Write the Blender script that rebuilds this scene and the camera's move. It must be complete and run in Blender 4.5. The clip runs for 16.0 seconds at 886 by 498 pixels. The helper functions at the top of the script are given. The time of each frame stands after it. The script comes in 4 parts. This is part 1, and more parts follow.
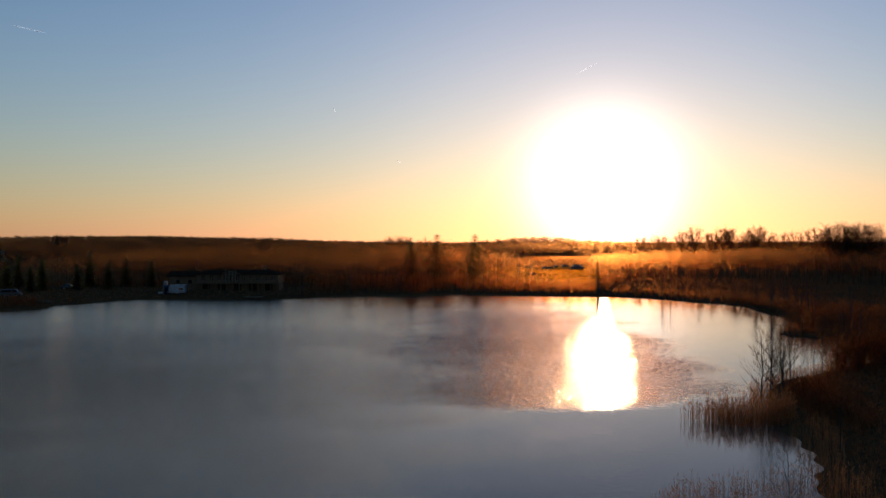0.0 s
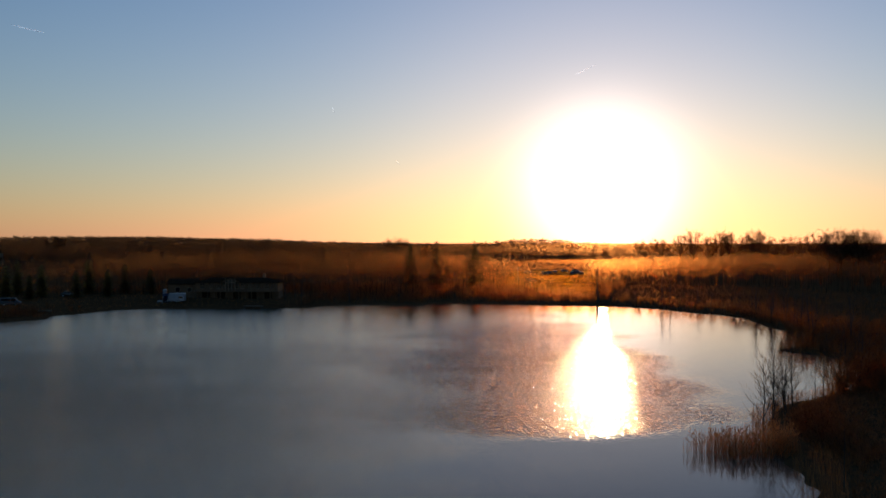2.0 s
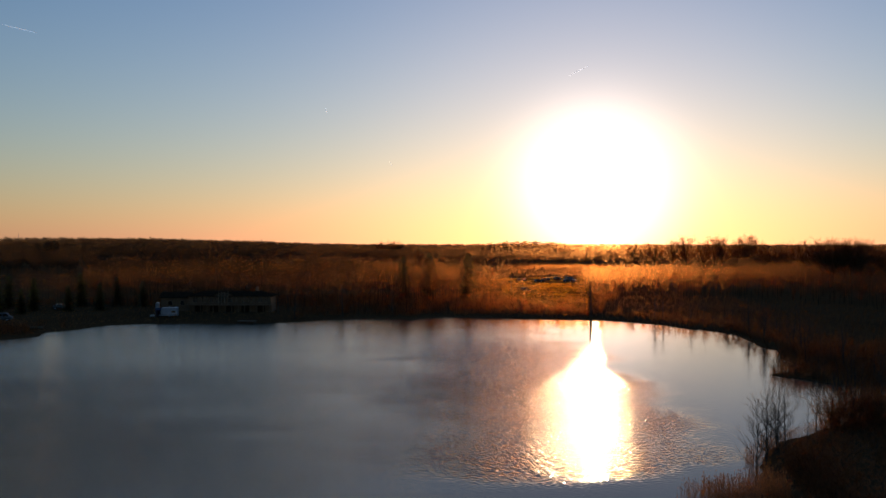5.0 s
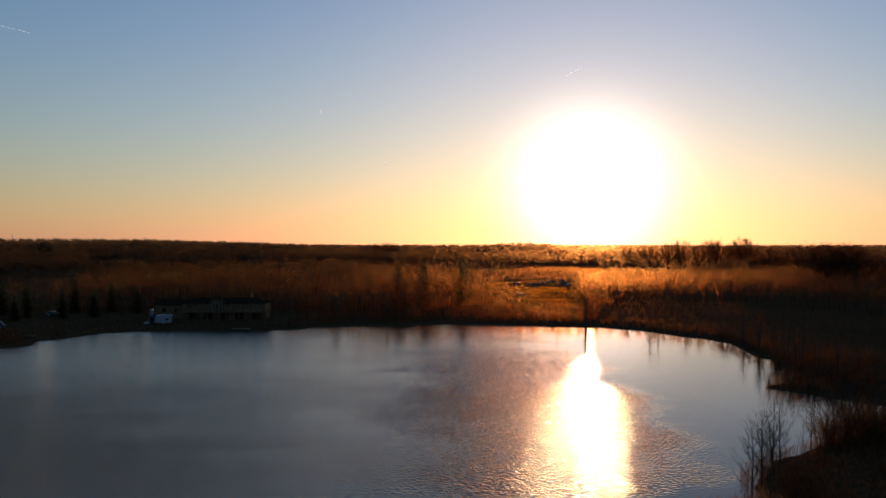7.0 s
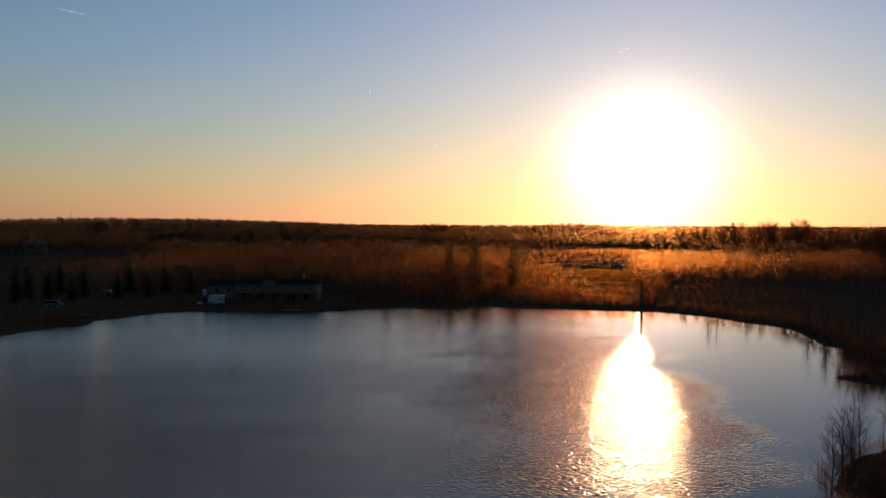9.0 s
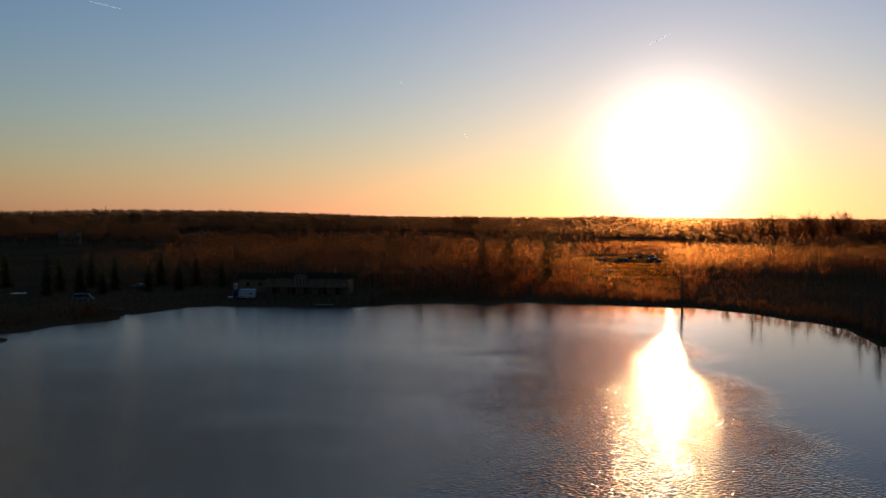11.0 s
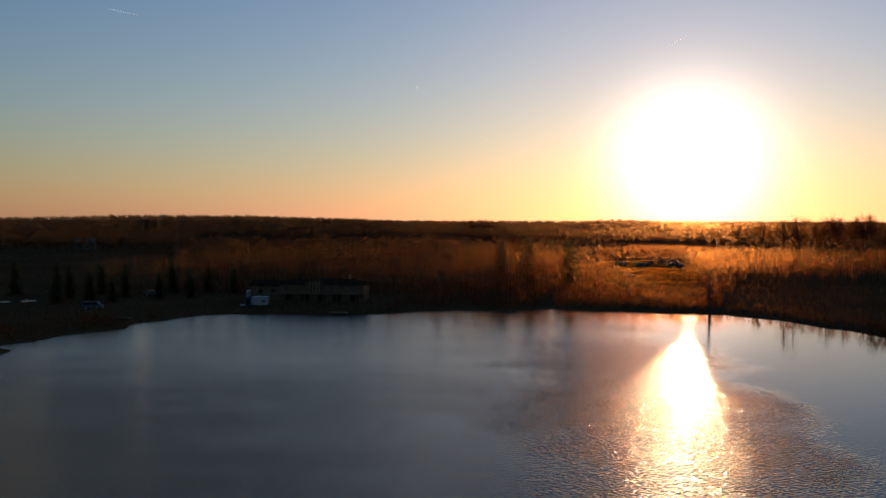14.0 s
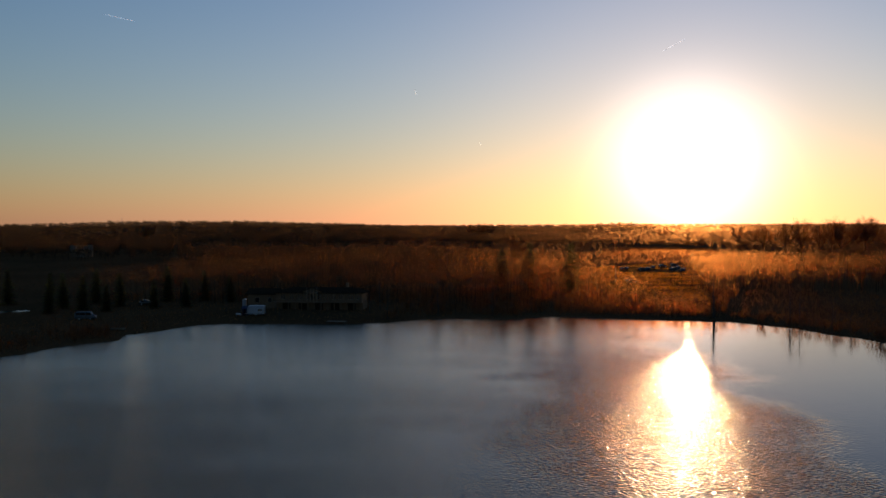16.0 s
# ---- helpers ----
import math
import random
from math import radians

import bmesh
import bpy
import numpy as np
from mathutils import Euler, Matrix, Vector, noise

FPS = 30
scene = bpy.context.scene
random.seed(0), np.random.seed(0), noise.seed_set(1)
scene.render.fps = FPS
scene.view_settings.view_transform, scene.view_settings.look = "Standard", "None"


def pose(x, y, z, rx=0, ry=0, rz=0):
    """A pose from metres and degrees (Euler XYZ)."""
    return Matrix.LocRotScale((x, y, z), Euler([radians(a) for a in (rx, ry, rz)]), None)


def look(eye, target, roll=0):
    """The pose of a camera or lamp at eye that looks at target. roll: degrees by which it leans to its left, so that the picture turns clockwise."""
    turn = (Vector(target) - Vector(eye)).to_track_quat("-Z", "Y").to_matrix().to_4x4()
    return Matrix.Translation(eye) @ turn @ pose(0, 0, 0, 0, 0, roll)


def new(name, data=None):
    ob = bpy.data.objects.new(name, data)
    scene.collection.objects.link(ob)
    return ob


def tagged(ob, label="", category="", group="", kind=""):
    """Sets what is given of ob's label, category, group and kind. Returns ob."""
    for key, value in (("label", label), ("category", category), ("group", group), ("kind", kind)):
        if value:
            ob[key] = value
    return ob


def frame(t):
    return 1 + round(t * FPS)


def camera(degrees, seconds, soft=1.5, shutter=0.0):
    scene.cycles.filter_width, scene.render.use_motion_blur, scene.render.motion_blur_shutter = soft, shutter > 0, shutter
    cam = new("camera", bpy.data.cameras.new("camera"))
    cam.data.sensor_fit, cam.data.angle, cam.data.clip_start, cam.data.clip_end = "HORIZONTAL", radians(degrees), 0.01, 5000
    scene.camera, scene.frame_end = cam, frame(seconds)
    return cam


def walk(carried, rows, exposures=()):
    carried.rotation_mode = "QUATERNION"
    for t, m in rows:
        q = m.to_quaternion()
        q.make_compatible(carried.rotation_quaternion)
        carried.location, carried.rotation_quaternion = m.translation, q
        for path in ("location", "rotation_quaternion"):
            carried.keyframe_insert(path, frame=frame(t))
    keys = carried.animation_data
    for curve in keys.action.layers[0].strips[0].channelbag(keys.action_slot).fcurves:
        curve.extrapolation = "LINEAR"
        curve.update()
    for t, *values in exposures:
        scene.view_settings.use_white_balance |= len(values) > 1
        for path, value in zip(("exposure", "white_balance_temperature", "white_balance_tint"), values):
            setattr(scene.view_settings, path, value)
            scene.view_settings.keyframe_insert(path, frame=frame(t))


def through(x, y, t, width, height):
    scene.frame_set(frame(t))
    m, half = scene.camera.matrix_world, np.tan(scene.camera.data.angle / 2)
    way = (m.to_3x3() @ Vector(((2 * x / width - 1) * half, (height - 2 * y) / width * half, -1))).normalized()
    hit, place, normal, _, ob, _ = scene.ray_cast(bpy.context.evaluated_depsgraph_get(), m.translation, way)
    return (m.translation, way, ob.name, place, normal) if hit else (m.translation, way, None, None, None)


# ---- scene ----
# ------------------------------------------------------------------ camera
cam = camera(54.0, 16.0)
PATH = [  # seconds, x, y, z, yaw to the left, pitch up, lean to the left
    (0.0, 0.00, 0.00, 14.00, 0.00, -0.29, -0.14),
    (0.5, -0.03, 0.01, 14.51, -0.03, -0.28, -0.13),
    (1.0, -0.09, 0.00, 15.08, -0.04, -0.25, -0.10),
    (1.5, -0.23, 0.01, 15.74, -0.09, -0.28, -0.06),
    (2.0, -0.38, 0.03, 16.45, -0.11, -0.30, -0.02),
    (2.5, -0.52, 0.04, 17.11, -0.13, -0.36, 0.03),
    (3.0, -0.61, 0.00, 17.73, -0.17, -0.36, 0.04),
    (3.5, -0.63, -0.01, 18.41, -0.24, -0.36, 0.04),
    (4.0, -0.59, 0.01, 19.14, -0.31, -0.36, 0.03),
    (4.5, -0.52, 0.07, 19.77, -0.43, -0.33, 0.03),
    (7.0, -0.41, 0.46, 22.29, -0.89, -0.32, 0.03),
    (7.5, -0.57, 0.86, 22.42, -0.35, -0.34, 0.02),
    (8.0, -0.86, 1.58, 22.48, 0.53, -0.75, 0.07),
    (8.5, -1.20, 2.55, 22.58, 1.54, -1.24, 0.17),
    (9.0, -1.51, 3.70, 22.67, 2.29, -1.64, 0.24),
    (11.5, -3.00, 10.27, 23.05, 4.61, -2.19, 0.28),
    (12.0, -3.22, 11.53, 23.05, 4.85, -2.12, 0.25),
    (12.5, -3.39, 12.74, 23.01, 5.03, -2.06, 0.20),
    (13.0, -3.54, 13.87, 22.97, 5.16, -1.99, 0.14),
    (13.5, -3.69, 14.91, 23.00, 5.26, -1.96, 0.11),
    (14.0, -3.81, 15.90, 23.09, 5.33, -1.91, 0.07),
    (14.5, -3.90, 16.86, 23.23, 5.32, -1.82, 0.01),
    (15.0, -3.97, 17.82, 23.39, 5.34, -1.77, -0.09),
    (15.5, -4.02, 18.78, 23.56, 5.33, -1.72, -0.19),
    (16.0, -4.09, 19.71, 23.72, 5.29, -1.64, -0.26),
]
walk(cam, [(t, pose(x, y, z, 90 + p, -r, w)) for t, x, y, z, w, p, r in PATH], [(0.0, 0.36, 6500, 15.5), (7.0, 0.29, 6500, 15.5), (16.0, 0.19, 6500, 15.5)])

# ------------------------------------------------------------------ light
SUN_AZ, SUN_EL = 10.5, 3.4          # degrees: to the right of +y, above the horizon
sun_dir = Vector((math.sin(radians(SUN_AZ)) * math.cos(radians(SUN_EL)),
                  math.cos(radians(SUN_AZ)) * math.cos(radians(SUN_EL)), math.sin(radians(SUN_EL))))

world = bpy.data.worlds.new("evening_sky")
scene.world = world
world.use_nodes = True
wn, wl = world.node_tree.nodes, world.node_tree.links
wn.clear()
sky = wn.new("ShaderNodeTexSky")
sky.sky_type = "NISHITA"
sky.sun_disc = False
sky.sun_elevation, sky.sun_rotation = radians(SUN_EL), radians(SUN_AZ)
sky.air_density, sky.dust_density, sky.ozone_density, sky.altitude = 1.4, 0.4, 4.45, 200
back = wn.new("ShaderNodeBackground")
back.inputs["Strength"].default_value = 0.165
wout = wn.new("ShaderNodeOutputWorld")
# the low sun's haze aureole, enlarged in the sky colour as lens bloom
toward, dot, turn = wn.new("ShaderNodeTexCoord"), wn.new("ShaderNodeVectorMath"), wn.new("ShaderNodeMath")
dot.operation, turn.operation = "DOT_PRODUCT", "ARCCOSINE"
dot.inputs[1].default_value = sun_dir
wl.new(toward.outputs["Generated"], dot.inputs[0])
wl.new(dot.outputs["Value"], turn.inputs[0])
BLOOM_RADIUS = radians(4.55)
ratio, square, fade = wn.new("ShaderNodeMath"), wn.new("ShaderNodeMath"), wn.new("ShaderNodeMath")
ratio.operation, square.operation, fade.operation = "DIVIDE", "POWER", "POWER"
ratio.inputs[1].default_value, square.inputs[1].default_value, fade.inputs[0].default_value = BLOOM_RADIUS, 2.4, math.exp(-1)
wl.new(turn.outputs[0], ratio.inputs[0])
wl.new(ratio.outputs[0], square.inputs[0])
wl.new(square.outputs[0], fade.inputs[1])
halo, total = wn.new("ShaderNodeVectorMath"), wn.new("ShaderNodeVectorMath")
halo.operation, total.operation = "SCALE", "ADD"
halo.inputs[0].default_value = (7.2, 5.8, 5.2)
wl.new(fade.outputs[0], halo.inputs["Scale"])
wl.new(sky.outputs[0], total.inputs[0])
wl.new(halo.outputs[0], total.inputs[1])
# pale haze that thins out upwards from the horizon
height, low, thin, haze, veil = (wn.new("ShaderNodeSeparateXYZ"), wn.new("ShaderNodeMath"), wn.new("ShaderNodeMath"),
                                 wn.new("ShaderNodeVectorMath"), wn.new("ShaderNodeVectorMath"))
low.operation, thin.operation, haze.operation, veil.operation = "SUBTRACT", "POWER", "SCALE", "ADD"
low.use_clamp = True
low.inputs[0].default_value, thin.inputs[1].default_value = 1.0, 4.0
haze.inputs[0].default_value = (1.6, 1.16, 1.12)
wl.new(toward.outputs["Generated"], height.inputs[0])
wl.new(height.outputs["Z"], low.inputs[1])
wl.new(low.outputs[0], thin.inputs[0])
side, broad = wn.new("ShaderNodeMath"), wn.new("ShaderNodeMath")     # the haze glows more on the sun's side
side.operation, broad.operation = "POWER", "MULTIPLY"
side.inputs[1].default_value = 2.5
wl.new(dot.outputs["Value"], side.inputs[0])
wl.new(side.outputs[0], broad.inputs[0])
wl.new(thin.outputs[0], broad.inputs[1])
wl.new(broad.outputs[0], haze.inputs["Scale"])
wl.new(haze.outputs[0], veil.inputs[0])
wl.new(total.outputs[0], veil.inputs[1])
# a wide faint glow of forward-scattered light
wide, soft_glow, glow_sum = wn.new("ShaderNodeMath"), wn.new("ShaderNodeVectorMath"), wn.new("ShaderNodeVectorMath")
wide.operation, soft_glow.operation, glow_sum.operation = "POWER", "SCALE", "ADD"
wide.inputs[1].default_value = 26
soft_glow.inputs[0].default_value = (0.75, 0.61, 0.52)
wl.new(dot.outputs["Value"], wide.inputs[0])
wl.new(wide.outputs[0], soft_glow.inputs["Scale"])
wl.new(soft_glow.outputs[0], glow_sum.inputs[0])
wl.new(veil.outputs[0], glow_sum.inputs[1])
wl.new(glow_sum.outputs[0], back.inputs["Color"])
wl.new(back.outputs[0], wout.inputs["Surface"])

sun_lamp = bpy.data.lights.new("sun", "SUN")
sun_lamp.energy, sun_lamp.angle, sun_lamp.color = 0.38, radians(0.6), (1.0, 0.67, 0.33)
sun = new("sun", sun_lamp)
sun.matrix_world = look(sun_dir * 900, (0, 0, 0))


# ------------------------------------------------------------------ materials
def material(name, dark, light, rough=0.8, scale=1.0, fine=12.0, bump=0.3, depth=0.02, spec=0.3, metal=0.0, through=0.0, vary=0.0, forward=0.0, thin=0.0):
    """Two scales of noise between two colours, with relief. through: how much light shines through thin leaves and
    twigs; forward: the share of it that keeps near its way, raised to imitate lens glare near the sun; thin: the gaps
    between twigs too fine to build.
    """
    m = bpy.data.materials.new(name)
    m.use_nodes = True
    n, l = m.node_tree.nodes, m.node_tree.links
    bsdf = n["Principled BSDF"]
    pos = n.new("ShaderNodeTexCoord")
    big, small, ramp = n.new("ShaderNodeTexNoise"), n.new("ShaderNodeTexNoise"), n.new("ShaderNodeMix")
    big.inputs["Scale"].default_value, small.inputs["Scale"].default_value = scale, fine
    big.inputs["Detail"].default_value, small.inputs["Detail"].default_value = 5, 4
    l.new(pos.outputs["Object"], big.inputs["Vector"])
    l.new(pos.outputs["Object"], small.inputs["Vector"])
    add = n.new("ShaderNodeMath")
    add.operation = "MULTIPLY_ADD"
    add.inputs[1].default_value, add.inputs[2].default_value = 0.45, 0.0
    l.new(small.outputs["Fac"], add.inputs[0])
    fac = n.new("ShaderNodeMath")
    fac.operation = "MULTIPLY_ADD"
    fac.inputs[1].default_value = 0.55
    l.new(big.outputs["Fac"], fac.inputs[0])
    l.new(add.outputs[0], fac.inputs[2])
    spread = n.new("ShaderNodeMapRange")
    spread.inputs["From Min"].default_value, spread.inputs["From Max"].default_value = 0.32, 0.68
    l.new(fac.outputs[0], spread.inputs["Value"])
    ramp.data_type = "RGBA"
    ramp.inputs["A"].default_value, ramp.inputs["B"].default_value = (*dark, 1), (*light, 1)
    l.new(spread.outputs[0], ramp.inputs["Factor"])
    colour = ramp.outputs["Result"]
    if vary:
        geo, hsv, rnd = n.new("ShaderNodeNewGeometry"), n.new("ShaderNodeHueSaturation"), n.new("ShaderNodeMapRange")
        rnd.inputs["To Min"].default_value, rnd.inputs["To Max"].default_value = 1 - vary, 1 + vary
        l.new(geo.outputs["Random Per Island"], rnd.inputs["Value"])
        l.new(rnd.outputs[0], hsv.inputs["Value"])
        l.new(colour, hsv.inputs["Color"])
        colour = hsv.outputs["Color"]
    l.new(colour, bsdf.inputs["Base Color"])
    bsdf.inputs["Roughness"].default_value = rough
    bsdf.inputs["Specular IOR Level"].default_value = spec
    bsdf.inputs["Metallic"].default_value = metal
    if bump:
        b = n.new("ShaderNodeBump")
        b.inputs["Strength"].default_value, b.inputs["Distance"].default_value = bump, depth
        l.new(fac.outputs[0], b.inputs["Height"])
        l.new(b.outputs[0], bsdf.inputs["Normal"])
    if through:
        tr, mix = n.new("ShaderNodeBsdfTranslucent"), n.new("ShaderNodeMixShader")
        mix.inputs[0].default_value = through
        l.new(colour, tr.inputs["Color"])
        l.new(bsdf.outputs[0], mix.inputs[1])
        l.new(tr.outputs[0], mix.inputs[2])
        if forward:
            # brightened orange pass-through, giving plants near the sun the glow of lens glare
            fwd, share, tint = n.new("ShaderNodeBsdfRefraction"), n.new("ShaderNodeMixShader"), n.new("ShaderNodeHueSaturation")
            fwd.inputs["Roughness"].default_value, fwd.inputs["IOR"].default_value = 0.72, 1.078
            tint.inputs["Value"].default_value, tint.inputs["Saturation"].default_value = min(7.0, 0.9 / max(light)), 1.35
            share.inputs[0].default_value = forward
            l.new(colour, tint.inputs["Color"])
            l.new(tint.outputs[0], fwd.inputs["Color"])
            l.new(tr.outputs[0], share.inputs[1])
            l.new(fwd.outputs[0], share.inputs[2])
            l.new(share.outputs[0], mix.inputs[2])
        l.new(mix.outputs[0], n["Material Output"].inputs["Surface"])
    if thin:
        gap, airy, out = n.new("ShaderNodeBsdfTransparent"), n.new("ShaderNodeMixShader"), n["Material Output"].inputs["Surface"]
        airy.inputs[0].default_value = thin
        l.new(out.links[0].from_socket, airy.inputs[1])
        l.new(gap.outputs[0], airy.inputs[2])
        l.new(airy.outputs[0], out)
    return m


def glass(name, tint=(0.02, 0.025, 0.03)):
    m = bpy.data.materials.new(name)
    m.use_nodes = True
    b = m.node_tree.nodes["Principled BSDF"]
    b.inputs["Base Color"].default_value = (*tint, 1)
    b.inputs["Roughness"].default_value = 0.08
    b.inputs["Specular IOR Level"].default_value = 0.4
    return m


def water_material():
    """Dark lake water: wind ripples in patches, calm in the lee of the banks."""
    m = bpy.data.materials.new("lake_water")
    m.use_nodes = True
    n, l = m.node_tree.nodes, m.node_tree.links
    n.remove(n["Principled BSDF"])
    depth, gloss, edge_gloss, both = (n.new("ShaderNodeBsdfDiffuse"), n.new("ShaderNodeBsdfGlossy"), n.new("ShaderNodeFresnel"),
                                      n.new("ShaderNodeMixShader"))
    depth.inputs["Color"].default_value = (0.001, 0.034, 0.031, 1)
    gloss.distribution = "BECKMANN"
    gloss.inputs["Color"].default_value = (1, 1, 1, 1)
    edge_gloss.inputs["IOR"].default_value = 1.333
    l.new(edge_gloss.outputs[0], both.inputs[0])
    l.new(depth.outputs[0], both.inputs[1])
    l.new(gloss.outputs[0], both.inputs[2])
    l.new(both.outputs[0], n["Material Output"].inputs["Surface"])
    pos = n.new("ShaderNodeTexCoord")

    def waves(scale, stretch, turn, detail):
        mp, t = n.new("ShaderNodeMapping"), n.new("ShaderNodeTexNoise")
        mp.inputs["Rotation"].default_value = (0, 0, radians(turn))
        mp.inputs["Scale"].default_value = (scale * stretch, scale, scale)
        t.inputs["Scale"].default_value, t.inputs["Detail"].default_value = 1.0, detail
        l.new(pos.outputs["Object"], mp.inputs["Vector"])
        l.new(mp.outputs[0], t.inputs["Vector"])
        return t.outputs["Fac"]

    def ease(value, lo, hi, a, z):
        r = n.new("ShaderNodeMapRange")
        r.interpolation_type = "SMOOTHSTEP"
        r.inputs["From Min"].default_value, r.inputs["From Max"].default_value = lo, hi
        r.inputs["To Min"].default_value, r.inputs["To Max"].default_value = a, z
        l.new(value, r.inputs["Value"])
        return r.outputs[0]

    def times(p, q):
        k = n.new("ShaderNodeMath")
        k.operation = "MULTIPLY"
        l.new(p, k.inputs[0])
        l.new(q, k.inputs[1])
        return k.outputs[0]

    # the wind reaches the open middle; near water and the lee of the right bank lie calm
    bend = n.new("ShaderNodeTexNoise")
    bend.inputs["Scale"].default_value = 0.06
    l.new(pos.outputs["Object"], bend.inputs["Vector"])
    shift, sep = n.new("ShaderNodeVectorMath"), n.new("ShaderNodeSeparateXYZ")
    shift.operation = "MULTIPLY_ADD"
    shift.inputs[1].default_value = (26, 26, 0)
    l.new(bend.outputs["Color"], shift.inputs[0])
    l.new(pos.outputs["Object"], shift.inputs[2])
    l.new(shift.outputs[0], sep.inputs[0])
    lull = n.new("ShaderNodeMath")
    lull.operation = "MULTIPLY_ADD"
    lull.inputs[1].default_value = -0.3
    l.new(sep.outputs["X"], lull.inputs[0])
    l.new(sep.outputs["Y"], lull.inputs[2])
    gust, streak = waves(0.03, 0.5, 6, 3), waves(0.16, 0.22, 4, 2)
    open_water = times(ease(lull.outputs[0], 77, 90, 0.03, 1.0), ease(sep.outputs["X"], 25, 48, 1.0, 0.05))
    gusts = times(ease(gust, 0.3, 0.65, 0.7, 1.0), ease(streak, 0.35, 0.6, 0.85, 1.0))
    wind = times(times(open_water, gusts), ease(sep.outputs["Y"], 130, 235, 1.0, 0.16))
    chop = times(wind, ease(sep.outputs["X"], 2, 21, 0.3, 1.0))
    # finer, steeper ripples away from the right bank
    ruffle = times(gusts, times(ease(sep.outputs["X"], -45, 34, 1.0, 0.0), ease(sep.outputs["Y"], 85, 190, 0.95, 0.3)))
    gloss.inputs["Roughness"].default_value = 0.115
    normal = None
    for height, metres, strength in ((waves(3.1, 0.8, 20, 0.0), 0.182, chop), (waves(7.5, 0.8, -14, 0.0), 0.01, chop), (waves(19.0, 0.8, 8, 0.0), 0.049, ruffle), (waves(2.6, 0.6, -22, 2.0), 0.05, ruffle)):
        b = n.new("ShaderNodeBump")
        b.inputs["Distance"].default_value = metres
        l.new(strength, b.inputs["Strength"])
        l.new(height, b.inputs["Height"])
        if normal:
            l.new(normal, b.inputs["Normal"])
        normal = b.outputs[0]
    for node in (gloss, edge_gloss, depth):
        l.new(normal, node.inputs["Normal"])
    return m


def ground_material():
    """Leaf litter and dry meadow: brown woodland floor with paler straw-coloured fields."""
    m = material("dry_ground", (0.062, 0.030, 0.014), (0.145, 0.071, 0.032), rough=0.95, scale=0.02, fine=1.3, bump=0.6, depth=0.3, spec=0.0)
    return m


M_GROUND = ground_material()
M_WATER = water_material()
M_WOODS = material("bare_woods", (0.085, 0.049, 0.030), (0.125, 0.073, 0.044), rough=0.9, scale=0.02, fine=0.6, bump=0, spec=0.05, through=0.5, forward=0.93, vary=0.05, thin=0.45)
M_BARK = material("grey_brown_bark", (0.035, 0.026, 0.02), (0.09, 0.07, 0.05), rough=0.85, scale=1.5, fine=18, bump=0.6, depth=0.02)
M_FAR_WOODS = material("distant_woods", (0.055, 0.034, 0.022), (0.09, 0.055, 0.035), rough=0.9, scale=0.01, fine=0.3, bump=0, spec=0.05, through=0.36, forward=0.9, vary=0.05, thin=0.32)
M_TWIG = material("dark_twigs", (0.080, 0.046, 0.028), (0.135, 0.078, 0.047), rough=0.9, scale=1.0, fine=9, bump=0, spec=0.05, through=0.62, forward=0.93, vary=0.1, thin=0.4)
M_LIMB = material("dark_bare_branches", (0.05, 0.032, 0.021), (0.10, 0.064, 0.04), rough=0.9, scale=0.5, fine=5, bump=0, spec=0.05, through=0.4, forward=0.85, vary=0.1)
M_NEEDLE = material("spruce_needles", (0.018, 0.02, 0.009), (0.055, 0.052, 0.024), rough=0.7, scale=0.6, fine=6, bump=0, through=0.55, forward=0.85, vary=0.15, thin=0.15)
M_REED = material("dry_reed", (0.32, 0.125, 0.05), (0.62, 0.29, 0.12), rough=0.6, scale=0.7, fine=5, bump=0, through=0.8, forward=0.35, vary=0.4)
M_GRASS = material("dead_grass", (0.13, 0.066, 0.030), (0.32, 0.165, 0.075), rough=0.9, scale=0.3, fine=4, bump=0, through=0.5, forward=0.5, vary=0.4)
M_SEDGE = material("russet_sedge", (0.20, 0.084, 0.038), (0.42, 0.185, 0.085), rough=0.9, scale=0.25, fine=3, bump=0, spec=0.1, through=0.6, forward=0.4, vary=0.4)
M_STRAW = material("meadow_straw", (0.05, 0.03, 0.013), (0.15, 0.088, 0.04), rough=0.9, scale=0.05, fine=1, bump=0, through=0.66, forward=0.93, vary=0.1, thin=0.4)
M_FIELD = material("faded_pasture", (0.03, 0.021, 0.01), (0.07, 0.05, 0.024), rough=0.9, scale=0.02, fine=1, bump=0, through=0.3, vary=0.3)
M_WALL = material("pale_render_wall", (0.10, 0.058, 0.031), (0.16, 0.095, 0.053), rough=0.85, scale=0.5, fine=9, bump=0.3)
M_ROOF = material("dark_roof_sheet", (0.022, 0.014, 0.009), (0.045, 0.029, 0.018), rough=0.95, scale=0.8, fine=10, bump=0.3, spec=0.0)
M_WOOD = material("weathered_wood", (0.12, 0.085, 0.055), (0.26, 0.19, 0.125), rough=0.8, scale=1.0, fine=20, bump=0.4)
M_WHITE = material("white_panel", (0.2, 0.215, 0.245), (0.3, 0.315, 0.345), rough=0.4, scale=0.7, fine=9, bump=0.05, spec=0.5)
M_GREY = material("grey_metal", (0.30, 0.31, 0.32), (0.48, 0.49, 0.50), rough=0.4, scale=1.0, fine=15, bump=0.05, metal=0.7)
M_DARKPAINT = material("dark_car_paint", (0.015, 0.016, 0.018), (0.035, 0.036, 0.038), rough=0.24, scale=0.6, fine=8, bump=0, spec=0.6)
M_PALEPAINT = material("silver_car_paint", (0.04, 0.047, 0.055), (0.075, 0.085, 0.095), rough=0.6, scale=0.6, fine=8, bump=0, spec=0.3)
